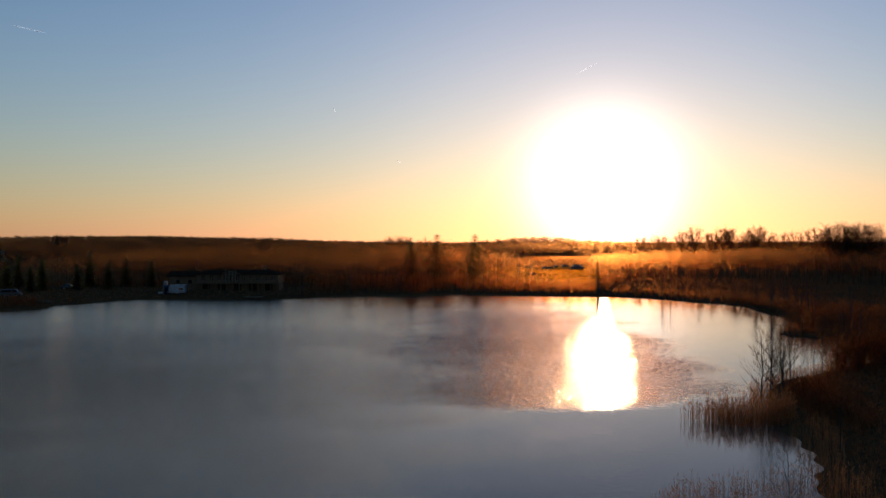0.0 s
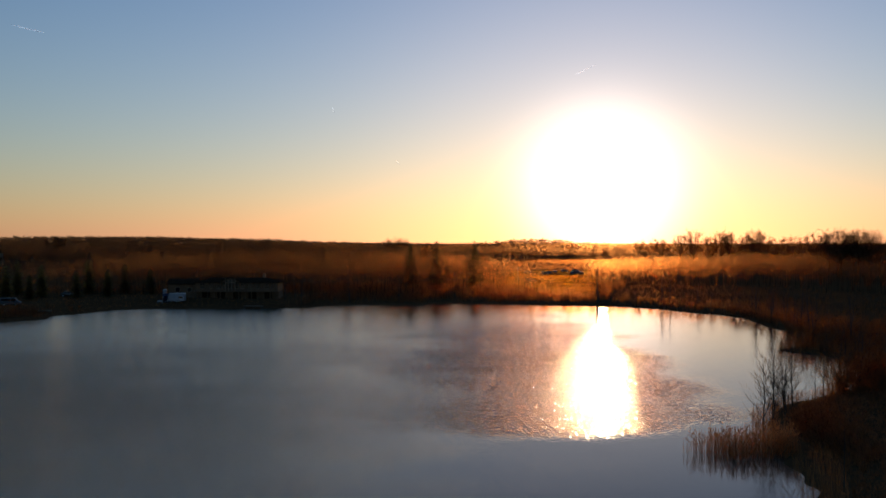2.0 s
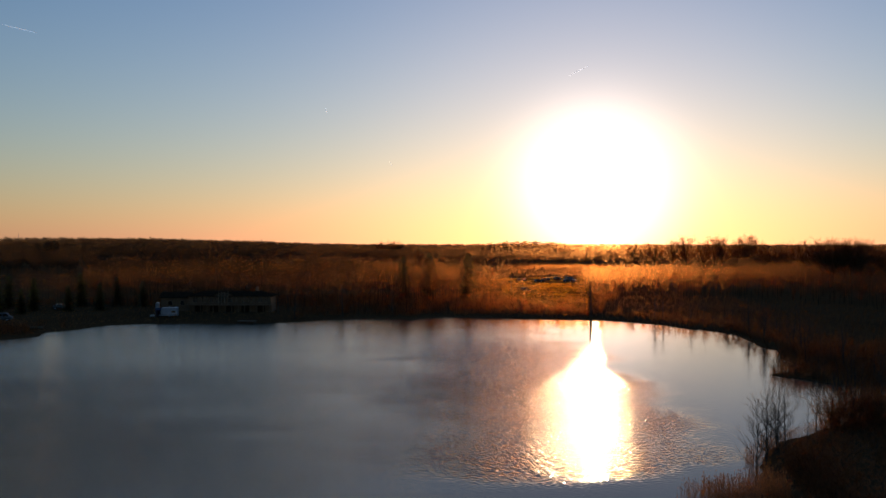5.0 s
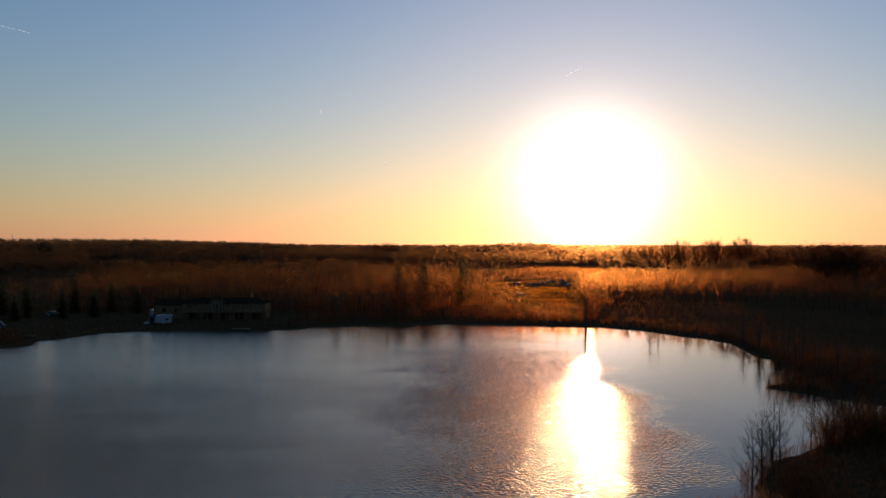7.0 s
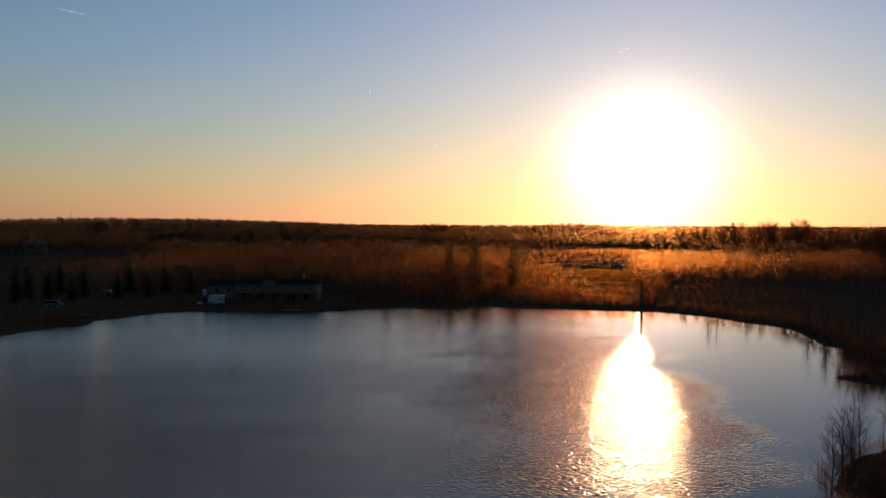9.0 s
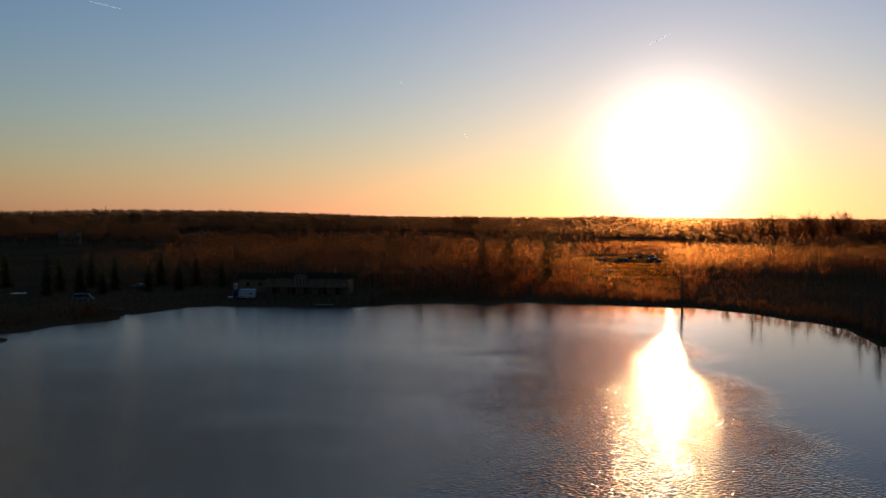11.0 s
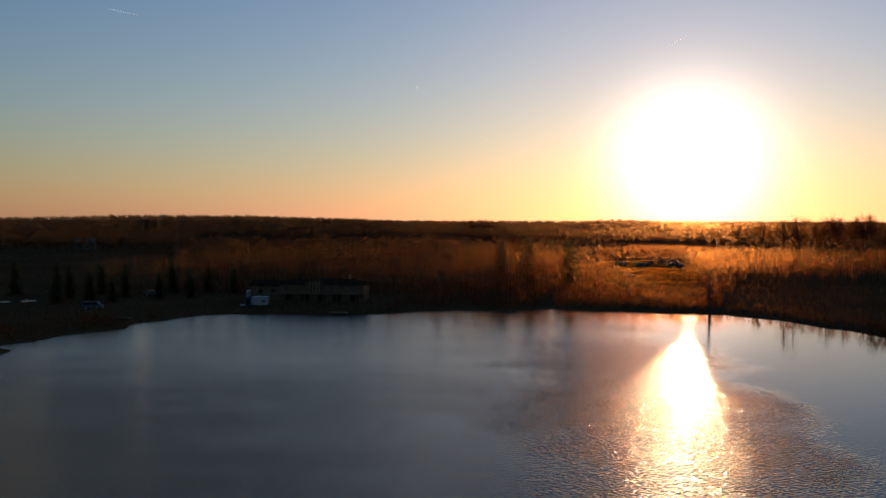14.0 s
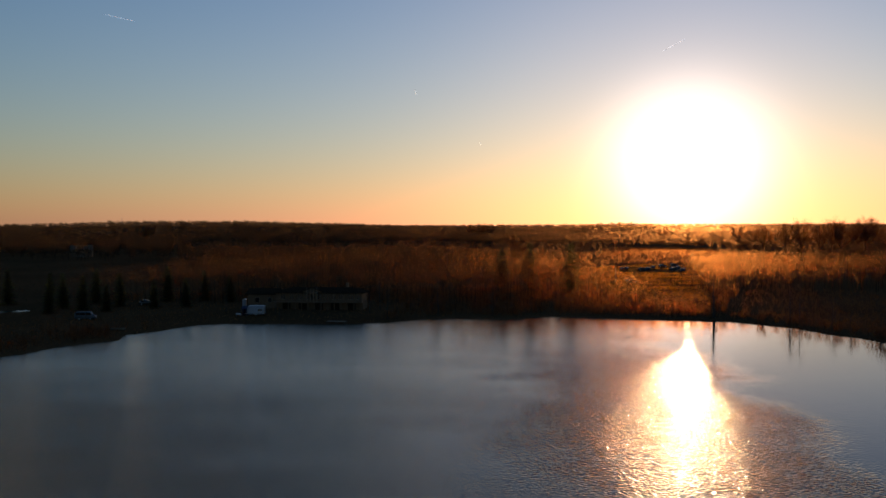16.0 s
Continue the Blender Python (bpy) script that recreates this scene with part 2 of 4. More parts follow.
M_RUBBER = material("tyre_rubber", (0.012, 0.012, 0.012), (0.03, 0.03, 0.03), rough=0.85, scale=3, fine=20, bump=0.2)
M_CANVAS = material("blue_canvas", (0.018, 0.024, 0.05), (0.03, 0.04, 0.075), rough=0.85, scale=1.0, fine=12, bump=0.1, spec=0.1)
M_GLASS = glass("window_glass", (0.008, 0.01, 0.012))
M_ICE = material("ice_trail", (0.85, 0.85, 0.85), (0.95, 0.95, 0.95), rough=0.9, scale=0.01, fine=0.1, bump=0, through=0.95)
ice_n, ice_l = M_ICE.node_tree.nodes, M_ICE.node_tree.links
ice_out = ice_n["Material Output"].inputs["Surface"]
ice_clear, ice_sum = ice_n.new("ShaderNodeBsdfTransparent"), ice_n.new("ShaderNodeAddShader")     # a thin veil: sky shows through, lit trail summed on top to outshine it
ice_clear.inputs["Color"].default_value = (0.97, 0.97, 0.97, 1)
ice_l.new(ice_out.links[0].from_socket, ice_sum.inputs[0])
ice_l.new(ice_clear.outputs[0], ice_sum.inputs[1])
ice_l.new(ice_sum.outputs[0], ice_out)


# ------------------------------------------------------------------ mesh helpers
class Geo:
    """Collects vertices and faces for one mesh."""

    def __init__(self):
        self.v, self.f = [], []

    def box(self, x0, y0, z0, x1, y1, z1):
        o = len(self.v)
        self.v += [(x, y, z) for z in (z0, z1) for y in (y0, y1) for x in (x0, x1)]
        self.f += [tuple(o + i for i in q) for q in ((0, 2, 3, 1), (4, 5, 7, 6), (0, 1, 5, 4), (2, 6, 7, 3), (0, 4, 6, 2), (1, 3, 7, 5))]
        return self

    def tube(self, pts, radii, n=5, caps=True):
        o = len(self.v)
        pts = [Vector(p) for p in pts]
        for i, (p, r) in enumerate(zip(pts, radii)):
            d = (pts[min(i + 1, len(pts) - 1)] - pts[max(i - 1, 0)]).normalized()
            a = d.cross(Vector((0.31, 0.95, 0.05)) if abs(d.y) < 0.9 else Vector((1, 0, 0))).normalized()
            b = d.cross(a)
            self.v += [tuple(p + (a * math.cos(k * math.tau / n) + b * math.sin(k * math.tau / n)) * r) for k in range(n)]
        for i in range(len(pts) - 1):
            for k in range(n):
                k2 = (k + 1) % n
                self.f.append((o + i * n + k, o + i * n + k2, o + (i + 1) * n + k2, o + (i + 1) * n + k))
        if caps:
            self.f.append(tuple(o + k for k in range(n))[::-1])
            self.f.append(tuple(o + (len(pts) - 1) * n + k for k in range(n)))
        return self

    def prism(self, outline, axis, a, b):
        """An outline in the other two axes, drawn out along axis from a to b."""
        o, n = len(self.v), len(outline)
        for w in (a, b):
            for p, q in outline:
                self.v.append({"x": (w, p, q), "y": (p, w, q), "z": (p, q, w)}[axis])
        self.f += [(o + i, o + (i + 1) % n, o + n + (i + 1) % n, o + n + i) for i in range(n)]
        self.f += [tuple(o + i for i in range(n))[::-1], tuple(o + n + i for i in range(n))]
        return self

    def quad(self, *pts):
        o = len(self.v)
        self.v += [tuple(p) for p in pts]
        self.f.append(tuple(range(o, o + len(pts))))
        return self

    def mesh(self, name, mat, smooth=False, bevel=0.0):
        me = bpy.data.meshes.new(name)
        me.from_pydata(self.v, [], self.f)
        bm = bmesh.new()
        bm.from_mesh(me)
        if len(bm.faces) < 4000:
            bmesh.ops.recalc_face_normals(bm, faces=bm.faces)
        if bevel:
            bmesh.ops.bevel(bm, geom=bm.edges[:], offset=bevel, segments=2, profile=0.5, affect="EDGES")
        bm.to_mesh(me)
        bm.free()
        me.materials.append(mat)
        if smooth:
            me.polygons.foreach_set("use_smooth", [True] * len(me.polygons))
        me.update()
        return me


def part(name, geo, mat, parent, label="", smooth=False, bevel=0.0):
    ob = new(name, geo.mesh(name, mat, smooth, bevel))
    ob.parent = parent
    if label:
        tagged(ob, label)
    return ob


def thing(name, m, label, category, group="", kind=""):
    ob = new(name)
    ob.matrix_world = m
    ob.empty_display_size = 0.5
    return tagged(ob, label, category, group, kind)


def array_mesh(name, verts, tris, mat):
    """A mesh of triangles from numpy arrays."""
    me = bpy.data.meshes.new(name)
    me.vertices.add(len(verts))
    me.vertices.foreach_set("co", np.ascontiguousarray(verts, np.float32).ravel())
    me.loops.add(tris.size)
    me.loops.foreach_set("vertex_index", np.ascontiguousarray(tris, np.int32).ravel())
    me.polygons.add(len(tris))
    me.polygons.foreach_set("loop_start", np.arange(0, tris.size, 3, dtype=np.int32))
    me.materials.append(mat)
    me.update(calc_edges=True)
    me.validate()
    return me


def scatter(name, kinds, places, mat):
    """Joins copies of template meshes (verts, tris) at rows of x, y, z, turn, scale, height scale into one mesh."""
    vs, fs, o = [], [], 0
    rng = np.random.default_rng(len(places))
    pick = rng.integers(0, len(kinds), len(places))
    for k, (tv, tf) in enumerate(kinds):
        rows = places[pick == k]
        if not len(rows):
            continue
        c, s = np.cos(rows[:, 3])[:, None], np.sin(rows[:, 3])[:, None]
        x, y, z = tv[:, 0][None], tv[:, 1][None], tv[:, 2][None]
        w, h = rows[:, 4][:, None], rows[:, 5][:, None]
        v = np.stack([(x * c - y * s) * w + rows[:, 0][:, None], (x * s + y * c) * w + rows[:, 1][:, None], z * h + rows[:, 2][:, None]], -1)
        f = tf[None] + (np.arange(len(rows)) * len(tv))[:, None, None] + o
        vs.append(v.reshape(-1, 3)), fs.append(f.reshape(-1, 3))
        o += len(rows) * len(tv)
    return new(name, array_mesh(name, np.concatenate(vs), np.concatenate(fs), mat))


# ------------------------------------------------------------------ ground and water
FAR_BANK = [(-99, 168), (-96, 172), (-95, 181), (-91, 187), (-87, 192), (-89, 196), (-90, 201), (-86, 206), (-84, 212), (-81, 219),
         (-75, 222), (-61, 222), (-46, 223), (-34, 229), (-31, 233), (-21, 237), (-5, 235), (-2, 241), (4, 243), (12, 239), (20, 239),
         (33, 236), (44, 235)]
RIGHT_BANK = [(50, 229), (56, 222), (60, 210), (64, 206), (67, 196), (66, 184), (64, 171), (66, 167), (62, 157),
         (60, 147), (64, 142), (62, 138), (53, 137), (52, 134), (55, 131), (58, 125), (61, 121), (66, 117), (72, 113), (70, 109), (60, 105), (53, 103.5),
         (46, 98.5), (40, 93), (35, 89)]
NEAR_BANK = [(31, 83), (29, 78), (27.2, 72), (25.8, 66), (25.2, 61), (23.7, 55), (21.3, 50), (20, 44), (19, 30),
         (20, 10), (10, -25), (-30, -45), (-80, -20), (-104, 40), (-112, 100), (-108, 150), (-103, 153.5), (-96, 154.5), (-92.6, 157), (-93.5, 161), (-98, 163.5)]
SHORE = FAR_BANK + RIGHT_BANK + NEAR_BANK
POND = [(-146, 236), (-141, 238), (-138.5, 244), (-141, 250), (-147, 249), (-148, 242)]


def signed_distance(x, y, loop):
    """Metres from the loop's edge: positive outside, negative within."""
    best, inside = np.full(x.shape, 1e9), np.zeros(x.shape, bool)
    for (ax, ay), (bx, by) in zip(loop, loop[1:] + loop[:1]):
        dx, dy = bx - ax, by - ay
        t = np.clip(((x - ax) * dx + (y - ay) * dy) / (dx * dx + dy * dy), 0, 1)
        best = np.minimum(best, (x - ax - t * dx) ** 2 + (y - ay - t * dy) ** 2)
        if dy:
            cross = ((ay > y) != (by > y)) & (x < ax + (y - ay) / dy * dx)
            inside ^= cross
    return np.where(inside, -1, 1) * np.sqrt(best)


def bell(x, y, cx, cy, sx, sy):
    return np.exp(-(((x - cx) / sx) ** 2 + ((y - cy) / sy) ** 2))


def wobble(x, y, size, seed):
    """Smooth uneven ground between -1 and 1."""
    rng = np.random.default_rng(seed)
    out = 0
    for k in range(5):
        a, p, q = rng.uniform(0, math.tau, 3)
        s = size * rng.uniform(0.6, 1.6)
        out = out + np.sin((x * np.cos(a) + y * np.sin(a)) / s * math.tau + p) * np.sin((y * np.cos(a) - x * np.sin(a)) / s * 5 + q)
    return out / 3


def ground_height(x, y):
    x, y = np.asarray(x, float), np.asarray(y, float)
    d = signed_distance(x + wobble(x, y, 5, 1) * 0.5, y + wobble(x, y, 5, 2) * 0.5, SHORE)
    bank = np.where(d > 0, 0.3 * np.clip(d, 0, 2) ** 0.8 + 0.04 * np.clip(d - 2, 0, 18), np.maximum(d * 0.35, -2.5))
    land = np.clip(d / 20, 0, 1)
    far = np.hypot(x, y)
    z = bank + land * (0.25 * wobble(x, y, 30, 3) + 1.2 * wobble(x, y, 260, 4) * np.clip(d / 200, 0, 1))
    z += 0.004 * np.clip(d - 40, 0, 900)
    z += 17 * bell(x, y, -720, 1750, 460, 420) + 9 * bell(x, y, -420, 1250, 260, 260) + 9 * bell(x, y, 135, 1250, 70, 160)
    z += 5 * np.clip((far - 1500) / 2500, 0, 1) * (1 + 0.4 * wobble(x, y, 1500, 6))
    p = signed_distance(x, y, POND)
    z = np.where(p < 8, np.minimum(z, np.clip(p, -4, 8) * 0.25 + 0.3), z)
    near = bell(x, y, 36, 60, 30, 40)
    return z - 0.6 * near * np.clip(bank - 0.45, 0, 3)


def lines(a, b, step, lo, hi, grow=1.16):
    mid = list(np.arange(a, b, step))
    out, s = [], step
    p = a
    while p > lo:
        s *= grow
        p -= s
        out.insert(0, max(p, lo))
    s, p = step, mid[-1]
    while p < hi:
        s *= grow
        p += s
        mid.append(min(p, hi))
    return np.array(out + mid)


gx, gy = lines(-125, 90, 1.3, -4600, 4600), lines(20, 262, 1.3, -1500, 4800)
gx, gy = np.unique(np.concatenate([gx, np.arange(15.2, 40, 0.43)])), np.unique(np.concatenate([gy, np.arange(40.1, 90, 0.43)]))     # finer by the near shore
GX, GY = np.meshgrid(gx, gy)
GZ = ground_height(GX, GY)
idx = np.arange(GX.size).reshape(GX.shape)
q = np.stack([idx[:-1, :-1], idx[:-1, 1:], idx[1:, 1:], idx[1:, :-1]], -1).reshape(-1, 4)
ground = new("ground", array_mesh("ground", np.stack([GX, GY, GZ], -1).reshape(-1, 3), np.concatenate([q[:, [0, 1, 2]], q[:, [0, 2, 3]]]), M_GROUND))
ground.data.polygons.foreach_set("use_smooth", [True] * len(ground.data.polygons))
tagged(ground, "brown leaf litter and dry meadow round a lake", "ground", kind="structure")

lake = new("water", Geo().quad((-135, -80, 0), (95, -80, 0), (95, 262, 0), (-135, 262, 0)).mesh("water", M_WATER))
tagged(lake, "dark rippled lake water reflecting the evening sky", "lake", kind="structure")
pond = new("water_pond", Geo().quad((-150, 234, 0.32), (-137, 234, 0.32), (-137, 252, 0.32), (-150, 252, 0.32)).mesh("water_pond", M_WATER))
tagged(pond, "small bright pond among dark trees", "pond", kind="structure")


# ------------------------------------------------------------------ woods
def twig_tree(seed, height=12.0, limbs=9, twigs=60, spread=0.3, fat=1.0, brush=0, clump=0.085):
    """A cheap bare tree: a three-sided trunk, limb slivers and a haze of twig slivers. Returns verts, tris."""
    rng = np.random.default_rng(seed)
    v, f = [], []

    def sliver(p, d, w):
        p, d = np.array(p), np.array(d)
        side = np.cross(d, rng.normal(size=3))
        side *= w / (np.linalg.norm(side) + 1e-9)
        o = len(v)
        v.extend([p - side, p + side, p + d])
        f.append((o, o + 1, o + 2))

    lean = rng.normal(0, 0.03, 2)
    for k in range(3):
        a = k * math.tau / 3
        a2 = a + math.tau / 3
        r = height * 0.013
        o = len(v)
        v.extend([(r * math.cos(a), r * math.sin(a), -0.4), (r * math.cos(a2), r * math.sin(a2), -0.4), (lean[0] * height, lean[1] * height, height * 0.8)])
        f.append((o, o + 1, o + 2))
    for i in range(limbs):
        t = rng.uniform(0.22, 0.78)
        a = rng.uniform(0, math.tau)
        length = height * spread * rng.uniform(0.6, 1.2) * (0.45 + 0.6 * math.sin(math.pi * min(1.0, t + 0.12)))
        base = np.array([lean[0] * height * t, lean[1] * height * t, height * t])
        d = np.array([math.cos(a) * length, math.sin(a) * length, length * rng.uniform(0.4, 1.1)])
        d[2] = min(d[2], height * 0.97 - base[2])
        sliver(base, d, height * 0.006 * fat)
        for _ in range(max(1, twigs // limbs)):
            s = rng.uniform(0.3, 1.0)
            dd = rng.normal(0, 1, 3) * 0.75 + d / np.linalg.norm(d) * 0.6
            dd[2] = dd[2] * 0.6 + 0.1
            sliver(base + d * s, dd * height * rng.uniform(0.05, 0.12), height * 0.0035 * fat)
    for _ in range(brush):              # clumps of fine twigs that fill a rounded crown
        a, r, z = rng.uniform(0, math.tau), rng.uniform(0.05, 0.26), rng.uniform(0.3, 0.86)
        r *= math.sqrt(max(0.1, 1 - ((z - 0.58) / 0.34) ** 2))
        p = np.array([math.cos(a) * r, math.sin(a) * r, z]) * height
        o = len(v)
        v.extend(p + rng.normal(0, 1, 3) * height * clump for _ in range(3))
        f.append((o, o + 1, o + 2))
    return np.array(v, float), np.array(f)


WOOD_KINDS = [twig_tree(s, 12, 15, 120, 0.32) for s in range(10)]
FAR_KINDS = [twig_tree(100 + s, 12, 9, 18, 0.4, 1.6, 34, 0.06) for s in range(8)]


def in_loop(x, y, loop):
    return signed_distance(np.asarray(x, float), np.asarray(y, float), loop) < 0


MEADOW = [(30, 268), (46, 250), (60, 330), (80, 460), (84, 482), (60, 488), (38, 476), (16, 440), (4, 426), (-1, 400), (8, 370), (16, 335), (24, 300)]
CAR_PARK = [(34, 424), (36, 444), (62, 478), (80, 476), (78, 420), (62, 412), (44, 414)]
YARD = [(-125, 214), (-100, 200), (-80, 215), (-40, 218), (-36, 262), (-84, 262), (-95, 270), (-122, 268)]
FIELD_MID = [(-240, 570), (-20, 560), (0, 700), (-60, 800), (-300, 800)]
FIELD_LEFT = [(-330, 240), (-186, 236), (-148, 264), (-135, 280), (-150, 420), (-215, 520), (-400, 520)]
LEFT_BANK = [(-99, 160), (-96, 184), (-104, 205), (-125, 215), (-118, 262), (-150, 268), (-185, 240), (-170, 200), (-135, 150)]
MARSH = [(44, 236), (50, 229), (60, 210), (67, 195), (66, 160), (60, 147), (52, 135), (62, 120), (72, 112), (120, 112), (140, 190), (125, 290), (70, 320)]
BARN_GAP = [(-312, 578), (-280, 580), (-268, 545), (-294, 540)]
SUN_GAP = [(26, 470), (92, 470), (150, 720), (76, 720)]
BARE = [BARN_GAP, SUN_GAP, LEFT_BANK, MARSH, MEADOW, YARD, FIELD_MID, FIELD_LEFT, [(x + (4 if x > -142 else -4), y) for x, y in POND]]


def woods(name, near, far, step, kinds, height, label, low=0.75, half=36.0, mat=M_WOODS):
    """Trees on a jittered polar grid between two distances."""
    rng = np.random.default_rng(int(near))
    rows, r = [], near
    while r < far:
        s = step * (r / near) if near > 900 else step
        n = int(2 * radians(half) * r / s)
        a = radians(-half + 2) + (np.arange(n) + rng.uniform(-0.5, 0.5, n)) * (2 * radians(half) / n)
        rr = r + rng.uniform(-0.5, 0.5, n) * s
        rows.append(np.stack([np.sin(a) * rr, np.cos(a) * rr], 1))
        r += s
    p = np.concatenate(rows)
    d = signed_distance(p[:, 0], p[:, 1], SHORE)
    ok = d > 3
    for loop in BARE:
        ok &= ~in_loop(p[:, 0] + 9 * wobble(p[:, 0], p[:, 1], 40, 21), p[:, 1] + 13 * wobble(p[:, 0], p[:, 1], 40, 22), loop)
    p, d = p[ok], d[ok]
    n = len(p)
    h = height / 12 * rng.uniform(low, 1.1 if near < 900 else 1.02, n) * (1 + (0.18 if near < 900 else 0.07) * wobble(p[:, 0], p[:, 1], 90, 9)) * np.clip(0.28 + d / 75, 0.28, 1)
    h = h * (1 - 0.62 * np.clip(1.6 * bell(p[:, 0], p[:, 1], 85, 590, 75, 130), 0, 1))
    h = h * (1 + 0.42 * np.clip(1.5 * bell(p[:, 0], p[:, 1], -4, 272, 26, 34), 0, 1))
    wide = h * (1.0 if near < 900 else rng.uniform(1.5, 3.0, n))
    z = ground_height(p[:, 0], p[:, 1]) - 0.2
    ob = scatter(name, kinds, np.stack([p[:, 0], p[:, 1], z, rng.uniform(0, math.tau, n), wide, h], 1), mat)
    return tagged(ob, label, "woods", kind="stuff")


woods("shore_woods", 105, 460, 4.6, WOOD_KINDS, 11.0, "leafless brown woods behind the lake shore")
woods("middle_woods", 460, 1000, 8.5, FAR_KINDS, 12.0, "leafless brown woods beyond the fields", mat=M_FAR_WOODS)
woods("far_woods", 1000, 4700, 17.0, FAR_KINDS, 13.0, "distant bare woods along the hills", half=34, low=0.92, mat=M_FAR_WOODS)


def gz(x, y):
    return float(ground_height(np.array([x], float), np.array([y], float))[0])


# ------------------------------------------------------------------ undergrowth, reeds and grass
def shrub(seed, height=3.0, stems=11, twigs=5):
    """A many-stemmed bare bush of slivers."""
    rng = np.random.default_rng(seed)
    v, f = [], []

    def sliver(p, d, w):
        side = np.cross(d, rng.normal(size=3))
        side *= w / (np.linalg.norm(side) + 1e-9)
        o = len(v)
        v.extend([p - side, p + side, p + d])
        f.append((o, o + 1, o + 2))

    for _ in range(stems):
        a, out = rng.uniform(0, math.tau), rng.uniform(0.1, 0.6)
        d = np.array([math.cos(a) * out, math.sin(a) * out, 1.0]) * height * rng.uniform(0.6, 1.0)
        p = np.array([rng.normal(0, 0.15), rng.normal(0, 0.15), -0.2])
        sliver(p, d, 0.03)
        for _ in range(twigs):
            s = rng.uniform(0.3, 0.95)
            t = rng.normal(0, 0.6, 3) + d / np.linalg.norm(d)
            t[2] = abs(t[2])
            sliver(p + d * s, t * height * rng.uniform(0.12, 0.28), 0.022)
    return np.array(v, float), np.array(f)


def reed(seed):
    """One dry reed: a stem, two hanging leaves and a feathery head."""
    rng = np.random.default_rng(seed)
    h = rng.uniform(0.8, 1.1)
    lean = rng.normal(0, 0.06, 2)
    top = np.array([lean[0], lean[1], h])
    v, f = [], []

    def tri(*p):
        o = len(v)
        v.extend(np.array(q, float) for q in p)
        f.append((o, o + 1, o + 2))

    tri((-0.010, 0, -0.3), (0.010, 0, -0.3), top)
    tri((0, -0.010, -0.3), (0, 0.010, -0.3), top)
    for _ in range(3):
        a, s = rng.uniform(0, math.tau), rng.uniform(0.35, 0.85)
        p, d = top * s, np.array([math.cos(a), math.sin(a), rng.uniform(0.5, 1.6)]) * rng.uniform(0.06, 0.15)
        tri(p, p + d * 0.5 + [0, 0, 0.03], p + d)
    if rng.random() < 0.7:
        a = rng.uniform(0, math.tau)
        d = np.array([math.cos(a), math.sin(a), 0]) * 0.018
        tri(top - [0, 0, 0.10], top + d - [0, 0, 0.03], top + [0.02, 0, 0.05])
        tri(top - [0, 0, 0.10], top - d - [0, 0, 0.05], top + [0.02, 0, 0.05])
    return np.array(v), np.array(f)


def tuft(seed, blades=7):
    rng = np.random.default_rng(seed)
    v, f = [], []
    for _ in range(blades):
        a, b = rng.uniform(0, math.tau, 2)
        p = np.array([rng.normal(0, 0.08), rng.normal(0, 0.08), -0.05])
        d = np.array([math.cos(b) * 0.25, math.sin(b) * 0.25, rng.uniform(0.3, 0.7)]) * rng.uniform(0.6, 1.1)
        s = np.array([math.cos(a), math.sin(a), 0]) * 0.02
        o = len(v)
        v.extend([p - s, p + s, p + d])
        f.append((o, o + 1, o + 2))
    return np.array(v), np.array(f)


def fill(loop, n, seed):
    """n random places inside a loop."""
    rng = np.random.default_rng(seed)
    xs, ys = zip(*loop)
    p = np.stack([rng.uniform(min(xs), max(xs), n * 6), rng.uniform(min(ys), max(ys), n * 6)], 1)
    return p[in_loop(p[:, 0], p[:, 1], loop)][:n]


def spread(name, kinds, p, mat, size, seed, label, category, floor=-9.0, patchy=0.0):
    """Stuff of template meshes at places on the ground (or standing in water no deeper than floor)."""
    rng = np.random.default_rng(seed)
    if patchy:
        p = p[rng.random(len(p)) < 1 - patchy + patchy * wobble(p[:, 0], p[:, 1], 4.5, seed)]
    n = len(p)
    s = size * rng.uniform(0.65, 1.2, n)
    z = np.maximum(ground_height(p[:, 0], p[:, 1]), floor)
    ob = scatter(name, kinds, np.stack([p[:, 0], p[:, 1], z, rng.uniform(0, math.tau, n), s, s], 1), mat)
    return tagged(ob, label, category, kind="stuff")


THIN_SHRUBS = [shrub(40 + s, stems=8, twigs=4) for s in range(6)]
SHRUBS, REEDS, TUFTS = [shrub(s) for s in range(8)], [reed(s) for s in range(14)], [tuft(s) for s in range(8)]

BED_POINT = [(18.5, 68.6), (19.7, 67.2), (22, 66.2), (25, 66.2), (27, 66.4), (28, 70), (28, 74), (26.5, 73), (23, 71.5), (20, 70.2)]
BED_NEAR = [(10.5, 45.5), (13, 43), (22, 43), (23.5, 49), (22, 52.5), (17.5, 51), (13, 49)]
BED_NORTH = [(28.5, 75), (31.5, 82), (36, 89), (42, 93.5), (46, 97), (45, 99), (39, 94.5), (34, 90.5), (30, 85), (27.5, 78)]
BED_INLET = [(25, 54), (27.5, 60), (29, 66), (25.8, 65), (23.5, 58), (22, 52)]
point = fill(BED_POINT, 2000, 1)
point = point[np.random.default_rng(9).random(len(point)) < np.clip((point[:, 0] - 17.6) / 5, 0.1, 1)]
spread("reed_bed", REEDS, point, M_REED, 1.75, 11, "tall dry russet reeds standing in shallow water", "reeds", floor=-0.25, patchy=0.25)
spread("reed_bed", REEDS, fill(BED_NEAR, 1700, 2), M_REED, 1.15, 12, "sparse dry brown reeds in shallow water", "reeds", floor=-0.25, patchy=0.4)
